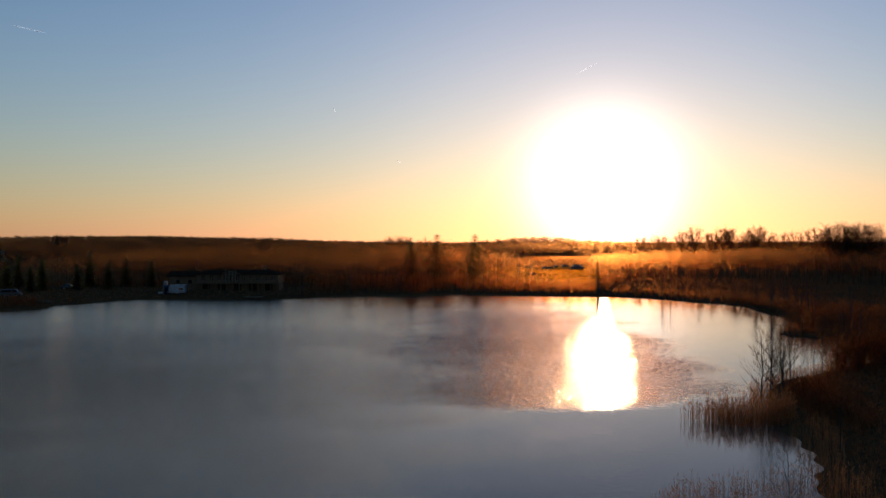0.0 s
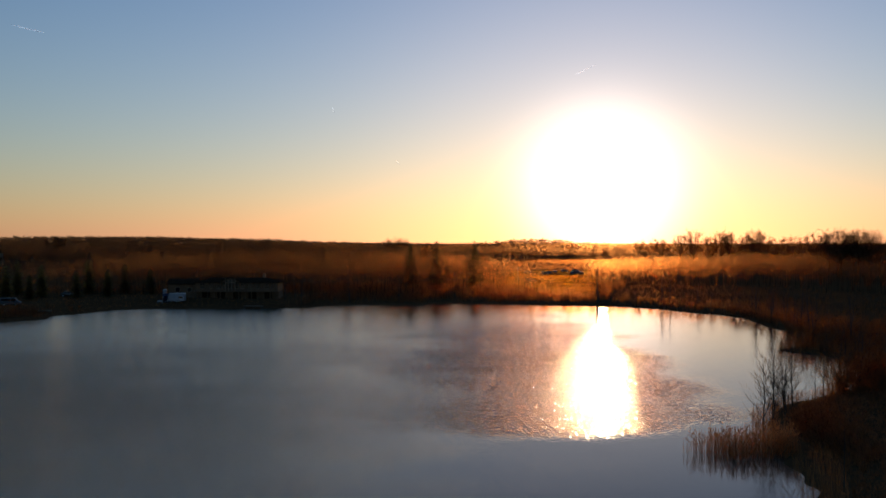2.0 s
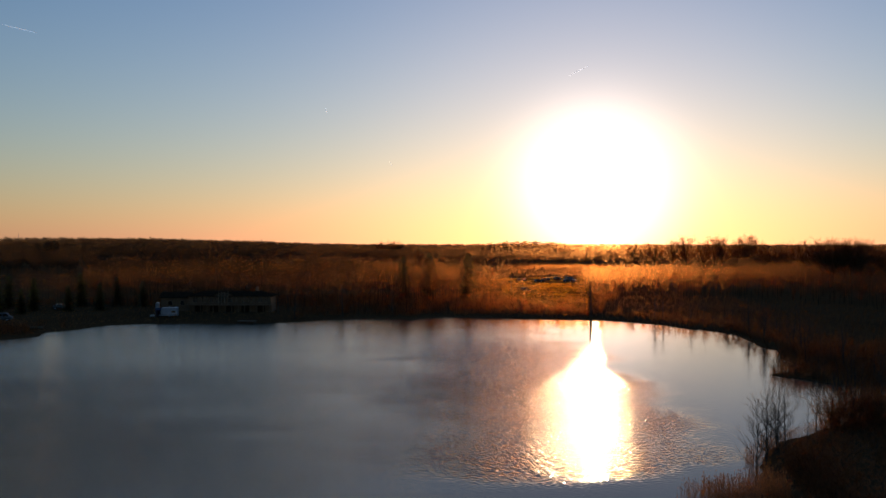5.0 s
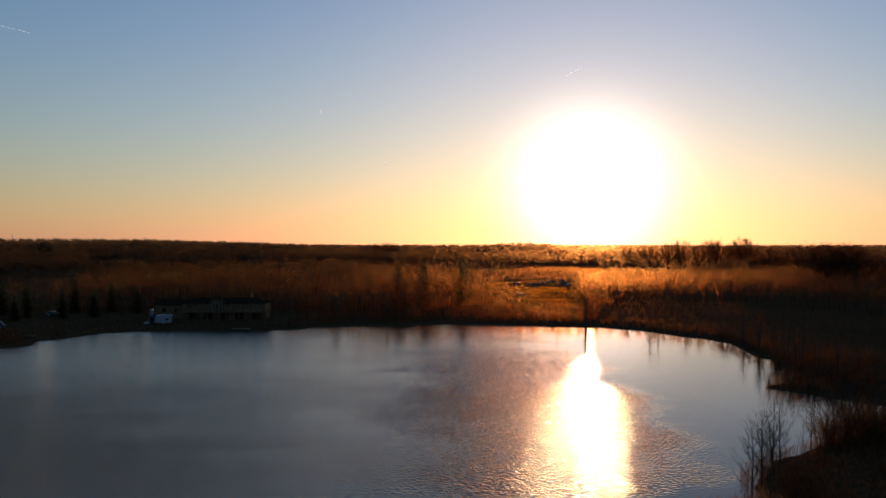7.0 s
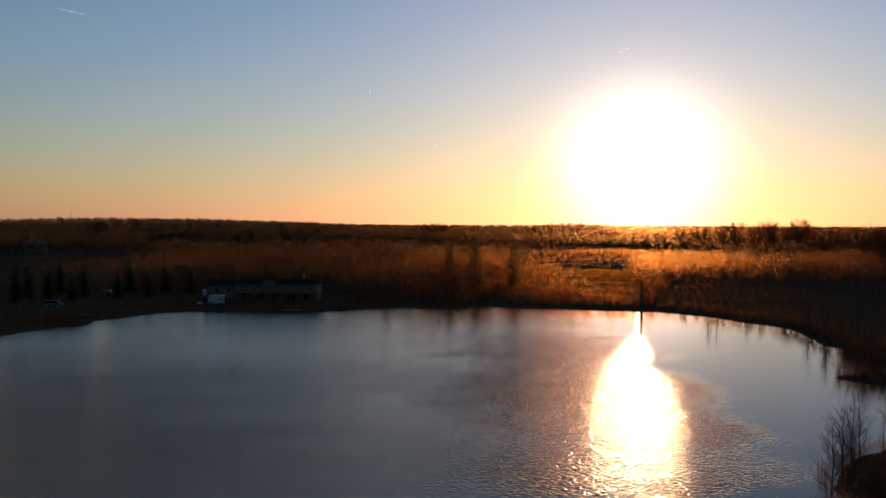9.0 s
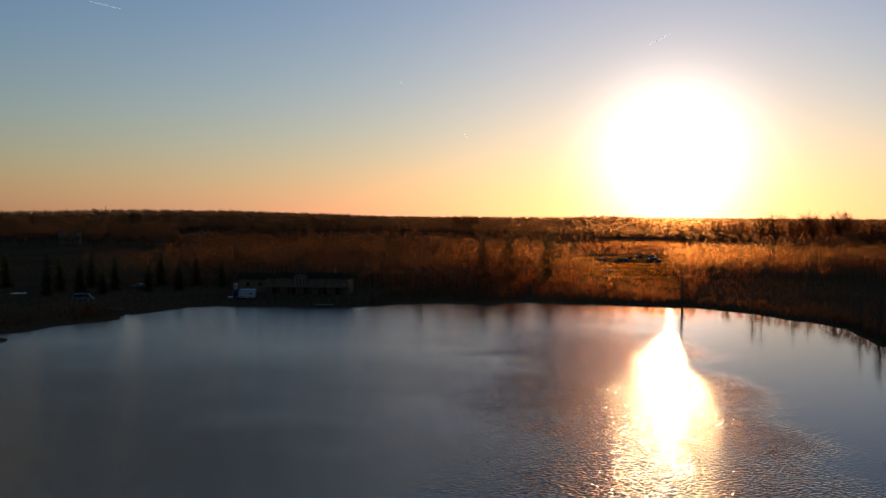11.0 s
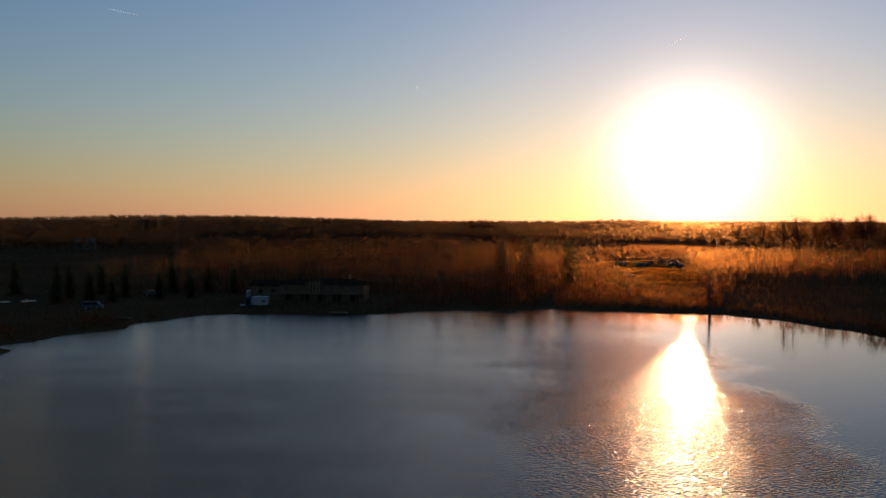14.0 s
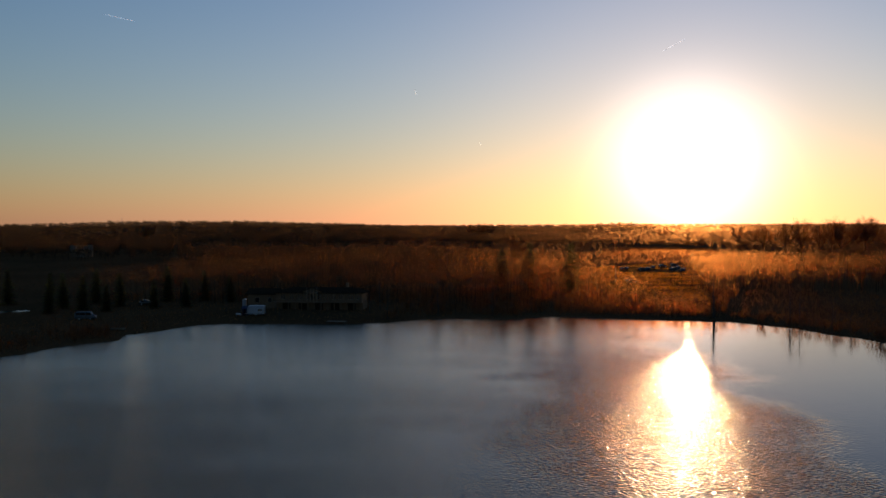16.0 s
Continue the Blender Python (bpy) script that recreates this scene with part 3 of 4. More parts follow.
spread("reed_bed", REEDS, fill(BED_NORTH, 2000, 3), M_REED, 1.0, 13, "pale dry reeds along a bank", "reeds", floor=-0.2, patchy=0.4)
spread("reed_bed", REEDS, fill(BED_INLET, 1100, 4), M_REED, 0.9, 14, "thin dry reeds edging a small inlet", "reeds", floor=-0.25, patchy=0.4)

SPIT = [(21, 42), (26, 55), (28.5, 62), (29, 72), (31.5, 81), (37, 88.5), (47, 97), (56, 103), (85, 106), (90, 40), (50, 20), (24, 25)]
spread("dry_grass", TUFTS, fill(SPIT, 34000, 5), M_SEDGE, 0.95, 15, "matted dead grass on the near bank", "grass", patchy=0.3)
BRUSH = [(29, 66), (33, 68), (44, 80), (52, 92), (52, 99), (44, 94), (37, 87), (32, 81), (30, 74)]
THICKET = [(24.5, 50), (25, 56), (26.6, 62), (27.5, 67), (40, 68), (60, 80), (70, 60), (45, 35), (24, 40)]
spread("brushwood", SHRUBS, fill(THICKET, 420, 26), M_TWIG, 0.42, 27, "low dark leafless scrub on the near bank", "shrubs")
spread("brushwood", SHRUBS, fill(BRUSH, 160, 6), M_TWIG, 0.55, 16, "low dark leafless brush on the near bank", "shrubs")
HUMP = [(27.6, 60), (28.5, 66), (29.3, 72), (31, 78), (34, 79), (33, 70), (31, 61)]
spread("brushwood", SHRUBS, fill(HUMP, 70, 63), M_TWIG, 0.85, 64, "russet leafless bushes behind a reed bed", "shrubs")
BED_DAM = [(51.5, 134.5), (53, 137.8), (60, 138.2), (63, 138), (60, 128), (58.5, 124.5), (55, 130.5)]
spread("reed_bed", REEDS, fill(BED_DAM, 2200, 44), M_REED, 1.0, 45, "short dry reeds on a narrow spit", "reeds", floor=-0.2, patchy=0.4)
DAM = [(53.5, 135.5), (58, 127), (63, 121), (73, 114.5), (85, 118), (80, 135), (66, 142), (62, 136.5)]
spread("brushwood", SHRUBS, fill(DAM, 240, 7), M_TWIG, 0.75, 17, "tangled bare bushes on a narrow spit", "shrubs")

COPSE = [(40.5, 92.5), (43, 95), (47, 97.6), (50.5, 99.6), (52, 97.5), (47.5, 94.5), (43.5, 91.5)]
spread("brushwood", SHRUBS, fill(COPSE, 75, 61), M_TWIG, 1.5, 62, "tall dense leafless thicket at the mouth of an inlet", "shrubs")
INLET = [(41, 92), (47, 96.5), (56, 101.5), (66, 104.5), (90, 104), (92, 96), (62, 95), (48, 91)]
spread("brushwood", SHRUBS, fill(INLET, 330, 46), M_TWIG, 1.15, 47, "tall dark leafless brush along a narrow inlet", "shrubs")
MARSH_EDGE = [(60, 143), (66, 142), (72, 120), (82, 116), (110, 116), (112, 150), (70, 166), (63, 158)]
spread("brushwood", SHRUBS, fill(MARSH_EDGE, 330, 48), M_TWIG, 1.1, 49, "tall dark leafless brush on marshy ground", "shrubs")
rng = np.random.default_rng(77)
edge = []
for (ax, ay), (bx, by) in zip(SHORE[:46], SHORE[1:47]):
    n = max(1, int(math.hypot(bx - ax, by - ay) * (3.2 if ay > 110 else 1)))
    t = rng.random(n)
    off = rng.gamma(2.0, 3.0, n) + 0.8
    nx, ny = (by - ay), -(bx - ax)
    k = off / math.hypot(nx, ny)
    edge.append(np.stack([ax + (bx - ax) * t - nx * k, ay + (by - ay) * t - ny * k], 1))
edge = np.concatenate(edge)
d_edge = signed_distance(edge[:, 0], edge[:, 1], SHORE)
edge = edge[(d_edge > 0.4) & ~in_loop(edge[:, 0], edge[:, 1], [(-125, 205), (-100, 196), (-83, 212), (-40, 216), (-36, 262), (-125, 262)])]
spread("bank_bushes", SHRUBS, edge, M_TWIG, 0.7, 18, "leafless bushes along the lake edge", "shrubs")
fringe = []
for (ax, ay), (bx, by) in zip(RIGHT_BANK[:19], RIGHT_BANK[1:20]):
    n = max(2, int(math.hypot(bx - ax, by - ay) * 0.9))
    t, off = rng.random(n), rng.uniform(0.1, 1.3, n) / math.hypot(bx - ax, by - ay)
    fringe.append(np.stack([ax + (bx - ax) * t - (by - ay) * off, ay + (by - ay) * t + (bx - ax) * off], 1))
fringe = np.concatenate(fringe)
fringe = fringe[signed_distance(fringe[:, 0], fringe[:, 1], SHORE) > -0.6]
spread("bank_bushes", SHRUBS, fringe, M_LIMB, 1.0, 66, "dark leafless bushes overhanging the water", "shrubs", floor=-0.1)
p = fill(MEADOW, 1300, 8)
p = p[signed_distance(p[:, 0], p[:, 1], CAR_PARK) > 2]
spread("meadow_scrub", SHRUBS, p, M_TWIG, 0.42, 19, "low brown scrub on a rough meadow", "shrubs", patchy=0.35)
p = fill(MEADOW, 26000, 28)
p = p[signed_distance(p[:, 0], p[:, 1], CAR_PARK) > 0]
spread("trodden_grass", TUFTS, fill(CAR_PARK, 3600, 35), M_STRAW, 0.8, 36, "short trodden straw-coloured grass among parked cars", "grass")
spread("meadow_grass", TUFTS, p, M_STRAW, 1.3, 29, "long straw-coloured grass on a rough meadow", "grass", patchy=0.2)
spread("field_grass", TUFTS, np.concatenate([fill(FIELD_MID, 6000, 31), fill(FIELD_LEFT, 9000, 32)]), M_FIELD, 1.6, 30, "dry straw-coloured field between bare woods", "grass", patchy=0.2)
marsh_p = fill(MARSH, 4800, 41)
spread("marsh_scrub", THIN_SHRUBS, marsh_p[signed_distance(marsh_p[:, 0], marsh_p[:, 1], SHORE) > 0.8], M_TWIG, 0.42, 42, "low brown leafless scrub on marshy ground", "shrubs", patchy=0.2)
r_un = np.random.default_rng(5)
un = np.stack([r_un.uniform(-190, 150, 60000), r_un.uniform(105, 330, 60000)], 1)
d_un = signed_distance(un[:, 0], un[:, 1], SHORE)
ok_un = (d_un > 3) & (d_un < 75) & (r_un.random(len(un)) < 0.30) & (np.abs(un[:, 0]) < un[:, 1] * 0.75)
rim = np.stack([r_un.uniform(-30, 130, 9000), r_un.uniform(320, 580, 9000)], 1)
d_rim = signed_distance(rim[:, 0], rim[:, 1], MEADOW)
rim = rim[(d_rim > -4) & (d_rim < 30) & (rim[:, 1] < 470)][:900]
spread("meadow_edge_bushes", THIN_SHRUBS, rim, M_TWIG, 0.6, 34, "leafless bushes at the edge of the meadow", "shrubs")
back_p = fill([(22, 492), (60, 498), (92, 480), (140, 470), (170, 730), (70, 730), (30, 640)], 5200, 51)
spread("young_growth", THIN_SHRUBS, back_p, M_TWIG, 0.7, 52, "low young leafless growth behind a meadow", "shrubs")
for loop in BARE:
    ok_un &= ~in_loop(un[:, 0], un[:, 1], loop)
spread("undergrowth", SHRUBS[:4], un[ok_un], M_TWIG, 0.95, 33, "dark leafless undergrowth beneath the bare woods", "shrubs")
yard_p = fill([(-125, 196), (-98, 170), (-96, 184), (-88, 204), (-82, 222), (-40, 226), (-36, 262), (-84, 262), (-122, 268)], 3200, 9)
spread("yard_grass", TUFTS, yard_p, M_GRASS, 1.0, 20, "rough dead grass on the far bank", "grass", patchy=0.3)
left_p = fill([(-150, 150), (-110, 150), (-98, 170), (-104, 195), (-126, 210), (-160, 215)], 420, 10)
spread("bank_bushes", SHRUBS, left_p, M_TWIG, 0.38, 21, "dark leafless thicket beside the lake", "shrubs")


# ------------------------------------------------------------------ single trees
def bare_tree(x, y, height, seed, label, girth=0.011, limbs=13, twigs=9, lean=0.05, reach=0.26, low=0.22, group="", fine=0.0009):
    """A leafless tree: a bent tapered trunk; limbs that rise and fork into fine twigs."""
    rng = random.Random(seed)
    tree = thing("bare_tree", pose(x, y, gz(x, y) - 0.1, 0, 0, rng.uniform(0, 360)), label, "tree", group)
    trunk, crown = Geo(), Geo()
    lx, ly = rng.gauss(0, lean), rng.gauss(0, lean)
    pts = []
    for i in range(8):
        t = i / 7
        pts.append(Vector((lx * height * t ** 1.4 + rng.gauss(0, 0.012) * height * t, ly * height * t ** 1.4 + rng.gauss(0, 0.012) * height * t, height * 0.93 * t)))
    r0 = height * girth
    trunk.tube(pts, [r0 * (1.35 if i == 0 else 1) * (1 - 0.88 * i / 7) for i in range(8)], 6)

    def along(t):
        k = min(int(t * 7), 6)
        return pts[k].lerp(pts[k + 1], t * 7 - k)

    for i in range(limbs):
        t = low + (0.95 - low) * (i + rng.random()) / limbs
        a = i * 2.4 + rng.uniform(-0.5, 0.5)
        length = height * reach * rng.uniform(0.7, 1.25) * (1.25 - t)
        rise = rng.uniform(0.7, 1.4)
        p0 = along(t)
        d = Vector((math.cos(a), math.sin(a), rise)).normalized()
        p1 = p0 + d * length * 0.5 + Vector((rng.gauss(0, 0.04), rng.gauss(0, 0.04), 0)) * length
        p2 = p1 + (d + Vector((0, 0, 0.35))).normalized() * length * 0.55
        r = r0 * (1 - 0.85 * t) * 0.45 + height * 0.0006
        trunk.tube([p0, p1, p2], [r, r * 0.6, r * 0.2], 4, False)
        for j in range(twigs):
            s = rng.uniform(0.2, 1.0)
            q0 = p0.lerp(p1, s * 2) if s < 0.5 else p1.lerp(p2, s * 2 - 1)
            e = (d + Vector((rng.gauss(0, 0.6), rng.gauss(0, 0.6), rng.gauss(0.25, 0.4)))).normalized()
            l = length * rng.uniform(0.18, 0.45)
            q1 = q0 + e * l * 0.55
            q2 = q1 + (e + Vector((rng.gauss(0, 0.3), rng.gauss(0, 0.3), 0.3))).normalized() * l * 0.5
            w = max(r * 0.3, height * fine)
            crown.tube([q0, q1, q2], [w, w * 0.7, w * 0.25], 3, False)
            for _ in range(2):
                g = (e + Vector((rng.gauss(0, 0.7), rng.gauss(0, 0.7), rng.gauss(0.2, 0.4)))).normalized() * l * rng.uniform(0.3, 0.6)
                h0 = q0.lerp(q1, rng.random())
                crown.tube([h0, h0 + g], [w * 0.6, w * 0.2], 3, False)
    part("trunk", trunk, M_BARK, tree, smooth=True)
    part("crown", crown, M_LIMB, tree)
    return tree


# the slim stems at the reed bed
for k, (x, y, h) in enumerate([(28.5, 77.8, 7.6), (29.5, 78.3, 7.8), (30.9, 81.5, 6.6), (31.4, 80.2, 5.2), (33.9, 86.8, 7.3), (34.9, 87.2, 7.4), (33.0, 84.6, 6.0)]):
    bare_tree(x, y, h, 30 + k, "slim leafless young alder beside dry reeds", girth=0.009, limbs=30, twigs=7, lean=0.04, reach=0.36, low=0.08, group="alders at the reed bed", fine=0.0008)
for k, (x, y, h) in enumerate([(39, 91.5, 3.8), (41, 94, 6.0), (43, 95, 7.0), (44.2, 95.4, 8), (45.3, 96.4, 7.5), (46.2, 97, 7), (47, 97.3, 8), (48, 97.8, 7.2), (50.5, 99.5, 8.2), (53, 101.5, 7.6), (56.5, 103.5, 8.4), (60, 104.5, 8), (44.6, 93.5, 6.5), (49, 96, 8), (52, 98, 7), (55, 100, 8.5), (58, 101, 7.5), (62, 103, 8.5), (64.5, 104, 7.8), (68, 104.5, 8.6), (72, 104.5, 8)]):
    bare_tree(x, y, h, 50 + k, "dark leafless tree at the edge of an inlet", girth=0.011, limbs=16, twigs=6, reach=0.32, low=0.2, group="trees along the inlet", fine=0.0013)
for k, (x, y, h) in enumerate([(55, 133, 3.6), (57.5, 130, 4.5), (60.5, 126.5, 5), (62.5, 124, 5.5), (66, 120.5, 6), (58, 136, 4.2), (63, 138.5, 5.5), (70, 117, 6)]):
    bare_tree(x, y, h, 150 + k, "small bare tree on a narrow spit", girth=0.012, limbs=14, twigs=6, reach=0.34, low=0.15, group="trees on the spit", fine=0.0018)
bare_tree(18.3, 46.0, 4.6, 72, "thin bare sapling among reeds at the water's edge", girth=0.009, limbs=16, twigs=6, lean=0.02, reach=0.4, low=0.25, fine=0.0012)
bare_tree(14.6, 48.3, 2.2, 70, "small bare willow bush among near reeds", girth=0.012, limbs=12, twigs=5, reach=0.45, low=0.05)
bare_tree(25.6, 56.0, 4.6, 71, "thin bare sapling leaning over an inlet", girth=0.010, limbs=10, twigs=5, reach=0.3, low=0.2)

# trees by the water on the far bank
for k, (x, y, h, g) in enumerate([(56.5, 224.5, 8.0, 0.014), (-37.5, 230.5, 9.0, 0.016), (-25.5, 238, 9.5, 0.016), (-63, 225.2, 4.0, 0.012),
                                  (68.5, 190, 9, 0.014), (66.5, 176, 9, 0.014), (67.5, 164, 9.5, 0.014), (64.5, 153, 9, 0.014), (63, 148, 8, 0.012), (69, 183, 8, 0.013), (66, 140.5, 8, 0.013), (-12, 239, 8, 0.013), (-81.5, 240, 6.5, 0.012), (-43.5, 240, 8.5, 0.013), (-42, 247, 9, 0.013), (-72, 255, 9.5, 0.013), (-66.5, 234, 5, 0.012), (-55, 233.5, 5.5, 0.011)]):
    bare_tree(x, y, h, 80 + k, "leafless tree on the bank of the lake", girth=g, limbs=14, twigs=7, reach=0.3, low=0.2, group="trees on the lake bank")

bank_rng = random.Random(401)
for (ax, ay), (bx, by) in zip(RIGHT_BANK[:11], RIGHT_BANK[1:12]):
    for k in range(max(1, int(math.hypot(bx - ax, by - ay) / 3.6))):
        t, back_off = bank_rng.random(), bank_rng.uniform(1.5, 8)
        bare_tree(ax + (bx - ax) * t + back_off, ay + (by - ay) * t + back_off * 0.4, bank_rng.uniform(4.5, 9), bank_rng.randrange(9999), "dark leafless tree on a marshy lake bank",
                  girth=0.012, limbs=14, twigs=6, reach=0.32, low=0.15, group="trees on the marshy bank", fine=0.002)

bare_tree(42.3, 237.2, 10.5, 79, "narrow dense leafless tree at the water's edge", girth=0.03, limbs=44, twigs=7, lean=0.01, reach=0.12, low=0.06, fine=0.0035)

# tall trees that stand out on the skyline: x, y, height of the top
SKYLINE = [(178, 780, 20), (180, 738, 21), (172, 678, 20), (164, 598, 22), (160, 552, 25), (177, 573, 21.5), (190, 590, 25), (198, 598, 24.5), (231, 661, 24), (242, 673, 26.5),
           (241, 657, 25.5), (203, 522, 20.5), (203, 500, 21), (189, 441, 21.5), (171, 384, 21.5), (169, 368, 22), (165, 362, 22), (173, 361, 22), (176, 372, 21), (181, 368, 21.5),
           (180, 357, 19.5), (184, 352, 18), (-65, 1058, 24), (-56, 1059, 25.5), (-47, 1059, 24.5), (-8, 420, 16.5), (-362, 824, 25), (134, 890, 18.5)]


def broad_tree(x, y, height, seed, label, group=""):
    """A wide leafless tree: a short bole that forks into arching limbs, with a rounded crown of fine twigs."""
    rng = random.Random(seed)
    tree = thing("bare_tree", pose(x, y, gz(x, y) - 0.1, 0, 0, rng.uniform(0, 360)), label, "tree", group)
    trunk, crown = Geo(), Geo()
    fork = height * rng.uniform(0.28, 0.4)
    r0, spread_out = height * 0.016, height * rng.uniform(0.34, 0.44)
    trunk.tube([(0, 0, 0), (rng.gauss(0, 0.1), rng.gauss(0, 0.1), fork * 0.5), (rng.gauss(0, 0.2), rng.gauss(0, 0.2), fork)], [r0 * 1.3, r0, r0 * 0.8], 6)
    for i in range(15):
        a, u = i * 2.4 + rng.uniform(-0.4, 0.4), rng.random() ** 0.6
        side = Vector((math.cos(a), math.sin(a), 0))
        p0 = Vector((0, 0, fork * rng.uniform(0.75, 1.0)))
        tip = side * spread_out * u + Vector((0, 0, fork + (height - fork) * (math.sqrt(max(0.0, 1 - 0.85 * u * u)) - rng.uniform(0, 0.12))))
        mid = p0.lerp(tip, 0.5) + side * spread_out * 0.2 * u
        trunk.tube([p0, mid, tip], [r0 * 0.5, r0 * 0.3, r0 * 0.08], 4, False)
        for _ in range(38):
            t = rng.uniform(0.25, 1.0)
            q0 = p0.lerp(mid, t * 2) if t < 0.5 else mid.lerp(tip, t * 2 - 1)
            e = ((tip - p0).normalized() * 0.5 + side * 0.4 + Vector((rng.gauss(0, 0.7), rng.gauss(0, 0.7), rng.gauss(0.1, 0.5)))).normalized()
            l = height * rng.uniform(0.07, 0.15)
            w = height * 0.0027
            q1, q2 = q0 + e * l * 0.5, q0 + e * l + Vector((0, 0, rng.uniform(-0.1, 0.2))) * l
            crown.tube([q0, q1, q2], [w, w * 0.7, w * 0.3], 3, False)
            for _ in range(3):
                g = (e + Vector((rng.gauss(0, 0.8), rng.gauss(0, 0.8), rng.gauss(0, 0.6)))).normalized() * l * rng.uniform(0.35, 0.7)
                h0 = q0.lerp(q2, rng.uniform(0.2, 1))
                crown.tube([h0, h0 + g], [w * 0.7, w * 0.3], 3, False)
    part("trunk", trunk, M_LIMB, tree, smooth=True)
    part("crown", crown, M_LIMB, tree)
    return tree


for k, (x, y, top) in enumerate(SKYLINE):
    broad_tree(x, y, top + (0.7 if x > 100 else 0) - gz(x, y), 110 + k, "broad leafless tree rising over the woods", "tall trees on the skyline")


def spruce(x, y, top, seed, label, group=""):
    """A spruce: a straight trunk and drooping tiers of needled branches."""
    rng = random.Random(seed)
    z = gz(x, y) - 0.1
    h = top - z
    tree = thing("spruce", pose(x, y, z, 0, 0, rng.uniform(0, 360)), label, "tree", group)
    trunk, crown = Geo(), Geo()
    trunk.tube([(0, 0, 0), (0, 0, h * 0.5), (0, 0, h * 0.98)], [h * 0.014, h * 0.009, h * 0.002], 7)
    tiers = 30
    for i in range(tiers):
        t = 0.08 + 0.9 * i / tiers
        for k in range(11 if t < 0.7 else 8):
            a = k * math.tau / (11 if t < 0.7 else 8) + i * 1.3 + rng.uniform(-0.3, 0.3)
            l = (h * 0.2 * (1 - t) ** 0.45 + 0.2) * rng.uniform(0.65, 1.2)
            c, s = math.cos(a), math.sin(a)
            p = Vector((0, 0, h * t + rng.uniform(-0.15, 0.15)))
            tip = p + Vector((c * l, s * l, -0.3 * l + 0.2 * l * rng.random()))
            for j in range(4):
                q = p.lerp(tip, (j + 0.4) / 4)
                w = (l * 0.34 + 0.15) * (1 - j / 5)
                for sd in (-1, 1):
                    e = Vector((c * 0.5 - s * sd, s * 0.5 + c * sd, -0.35)) * w * rng.uniform(0.8, 1.3)
                    crown.quad(q, q + Vector((c, s, -0.1)) * l * 0.3, q + e)
            crown.quad(p.lerp(tip, 0.7) + Vector((-s, c, 0)) * 0.06 * l, tip, p.lerp(tip, 0.7) - Vector((-s, c, 0)) * 0.06 * l)
    part("trunk", trunk, M_BARK, tree, smooth=True)
    part("crown", crown, M_NEEDLE, tree, "dark green needled crown")
    return tree


for k, (x, y, top) in enumerate([(11, 300, 18.3), (-2, 300, 18.2), (-11, 301, 17.0)]):
    spruce(x, y, top, 200 + k, "tall dark spruce standing above bare woods", "spruces behind the lake")
for k, (x, y, h) in enumerate([(-150, 224, 9), (-158, 236, 10.5), (-152, 212, 7.5), (-166, 241, 11), (-160, 222, 8.5), (-172, 232, 10), (-126, 233, 8.5), (-121, 241, 10), (-131, 249, 10.5),
                               (-113, 238, 7.5), (-104, 247, 8), (-117, 254, 10), (-97, 252, 8.5), (-152, 257, 11), (-128, 262, 11), (-143, 264, 9.5), (-109, 268, 11), (-100, 274, 9.5), (-90, 268, 8.5)]):
    spruce(x, y, gz(x, y) + h, 210 + k, "dark green spruce in a group by the shore", "spruces by the camp")


def far_barn(m, label):
    """A plain barn: walls, a pitched sheet roof with overhang and a sliding door."""
    b = thing("barn", m, label, "barn")
    part("wall", Geo().prism([(-4, 0), (4, 0), (4, 5.0), (0, 7.4), (-4, 5.0)], "x", -6.5, 6.5), M_WALL, b)
    part("roof", Geo().prism([(-4.6, 4.75), (0, 7.5), (4.6, 4.75), (4.6, 4.95), (0, 7.75), (-4.6, 4.95)], "x", -7, 7), M_WALL, b, "pale weathered roof")
    part("door", Geo().box(-2, -4.12, 0, 2, -4.0, 4.2), M_WOOD, b)
    return b


far_barn(pose(-296, 572, gz(-296, 572) - 0.2, 0, 0, 20), "small pale-roofed barn among distant bare woods")


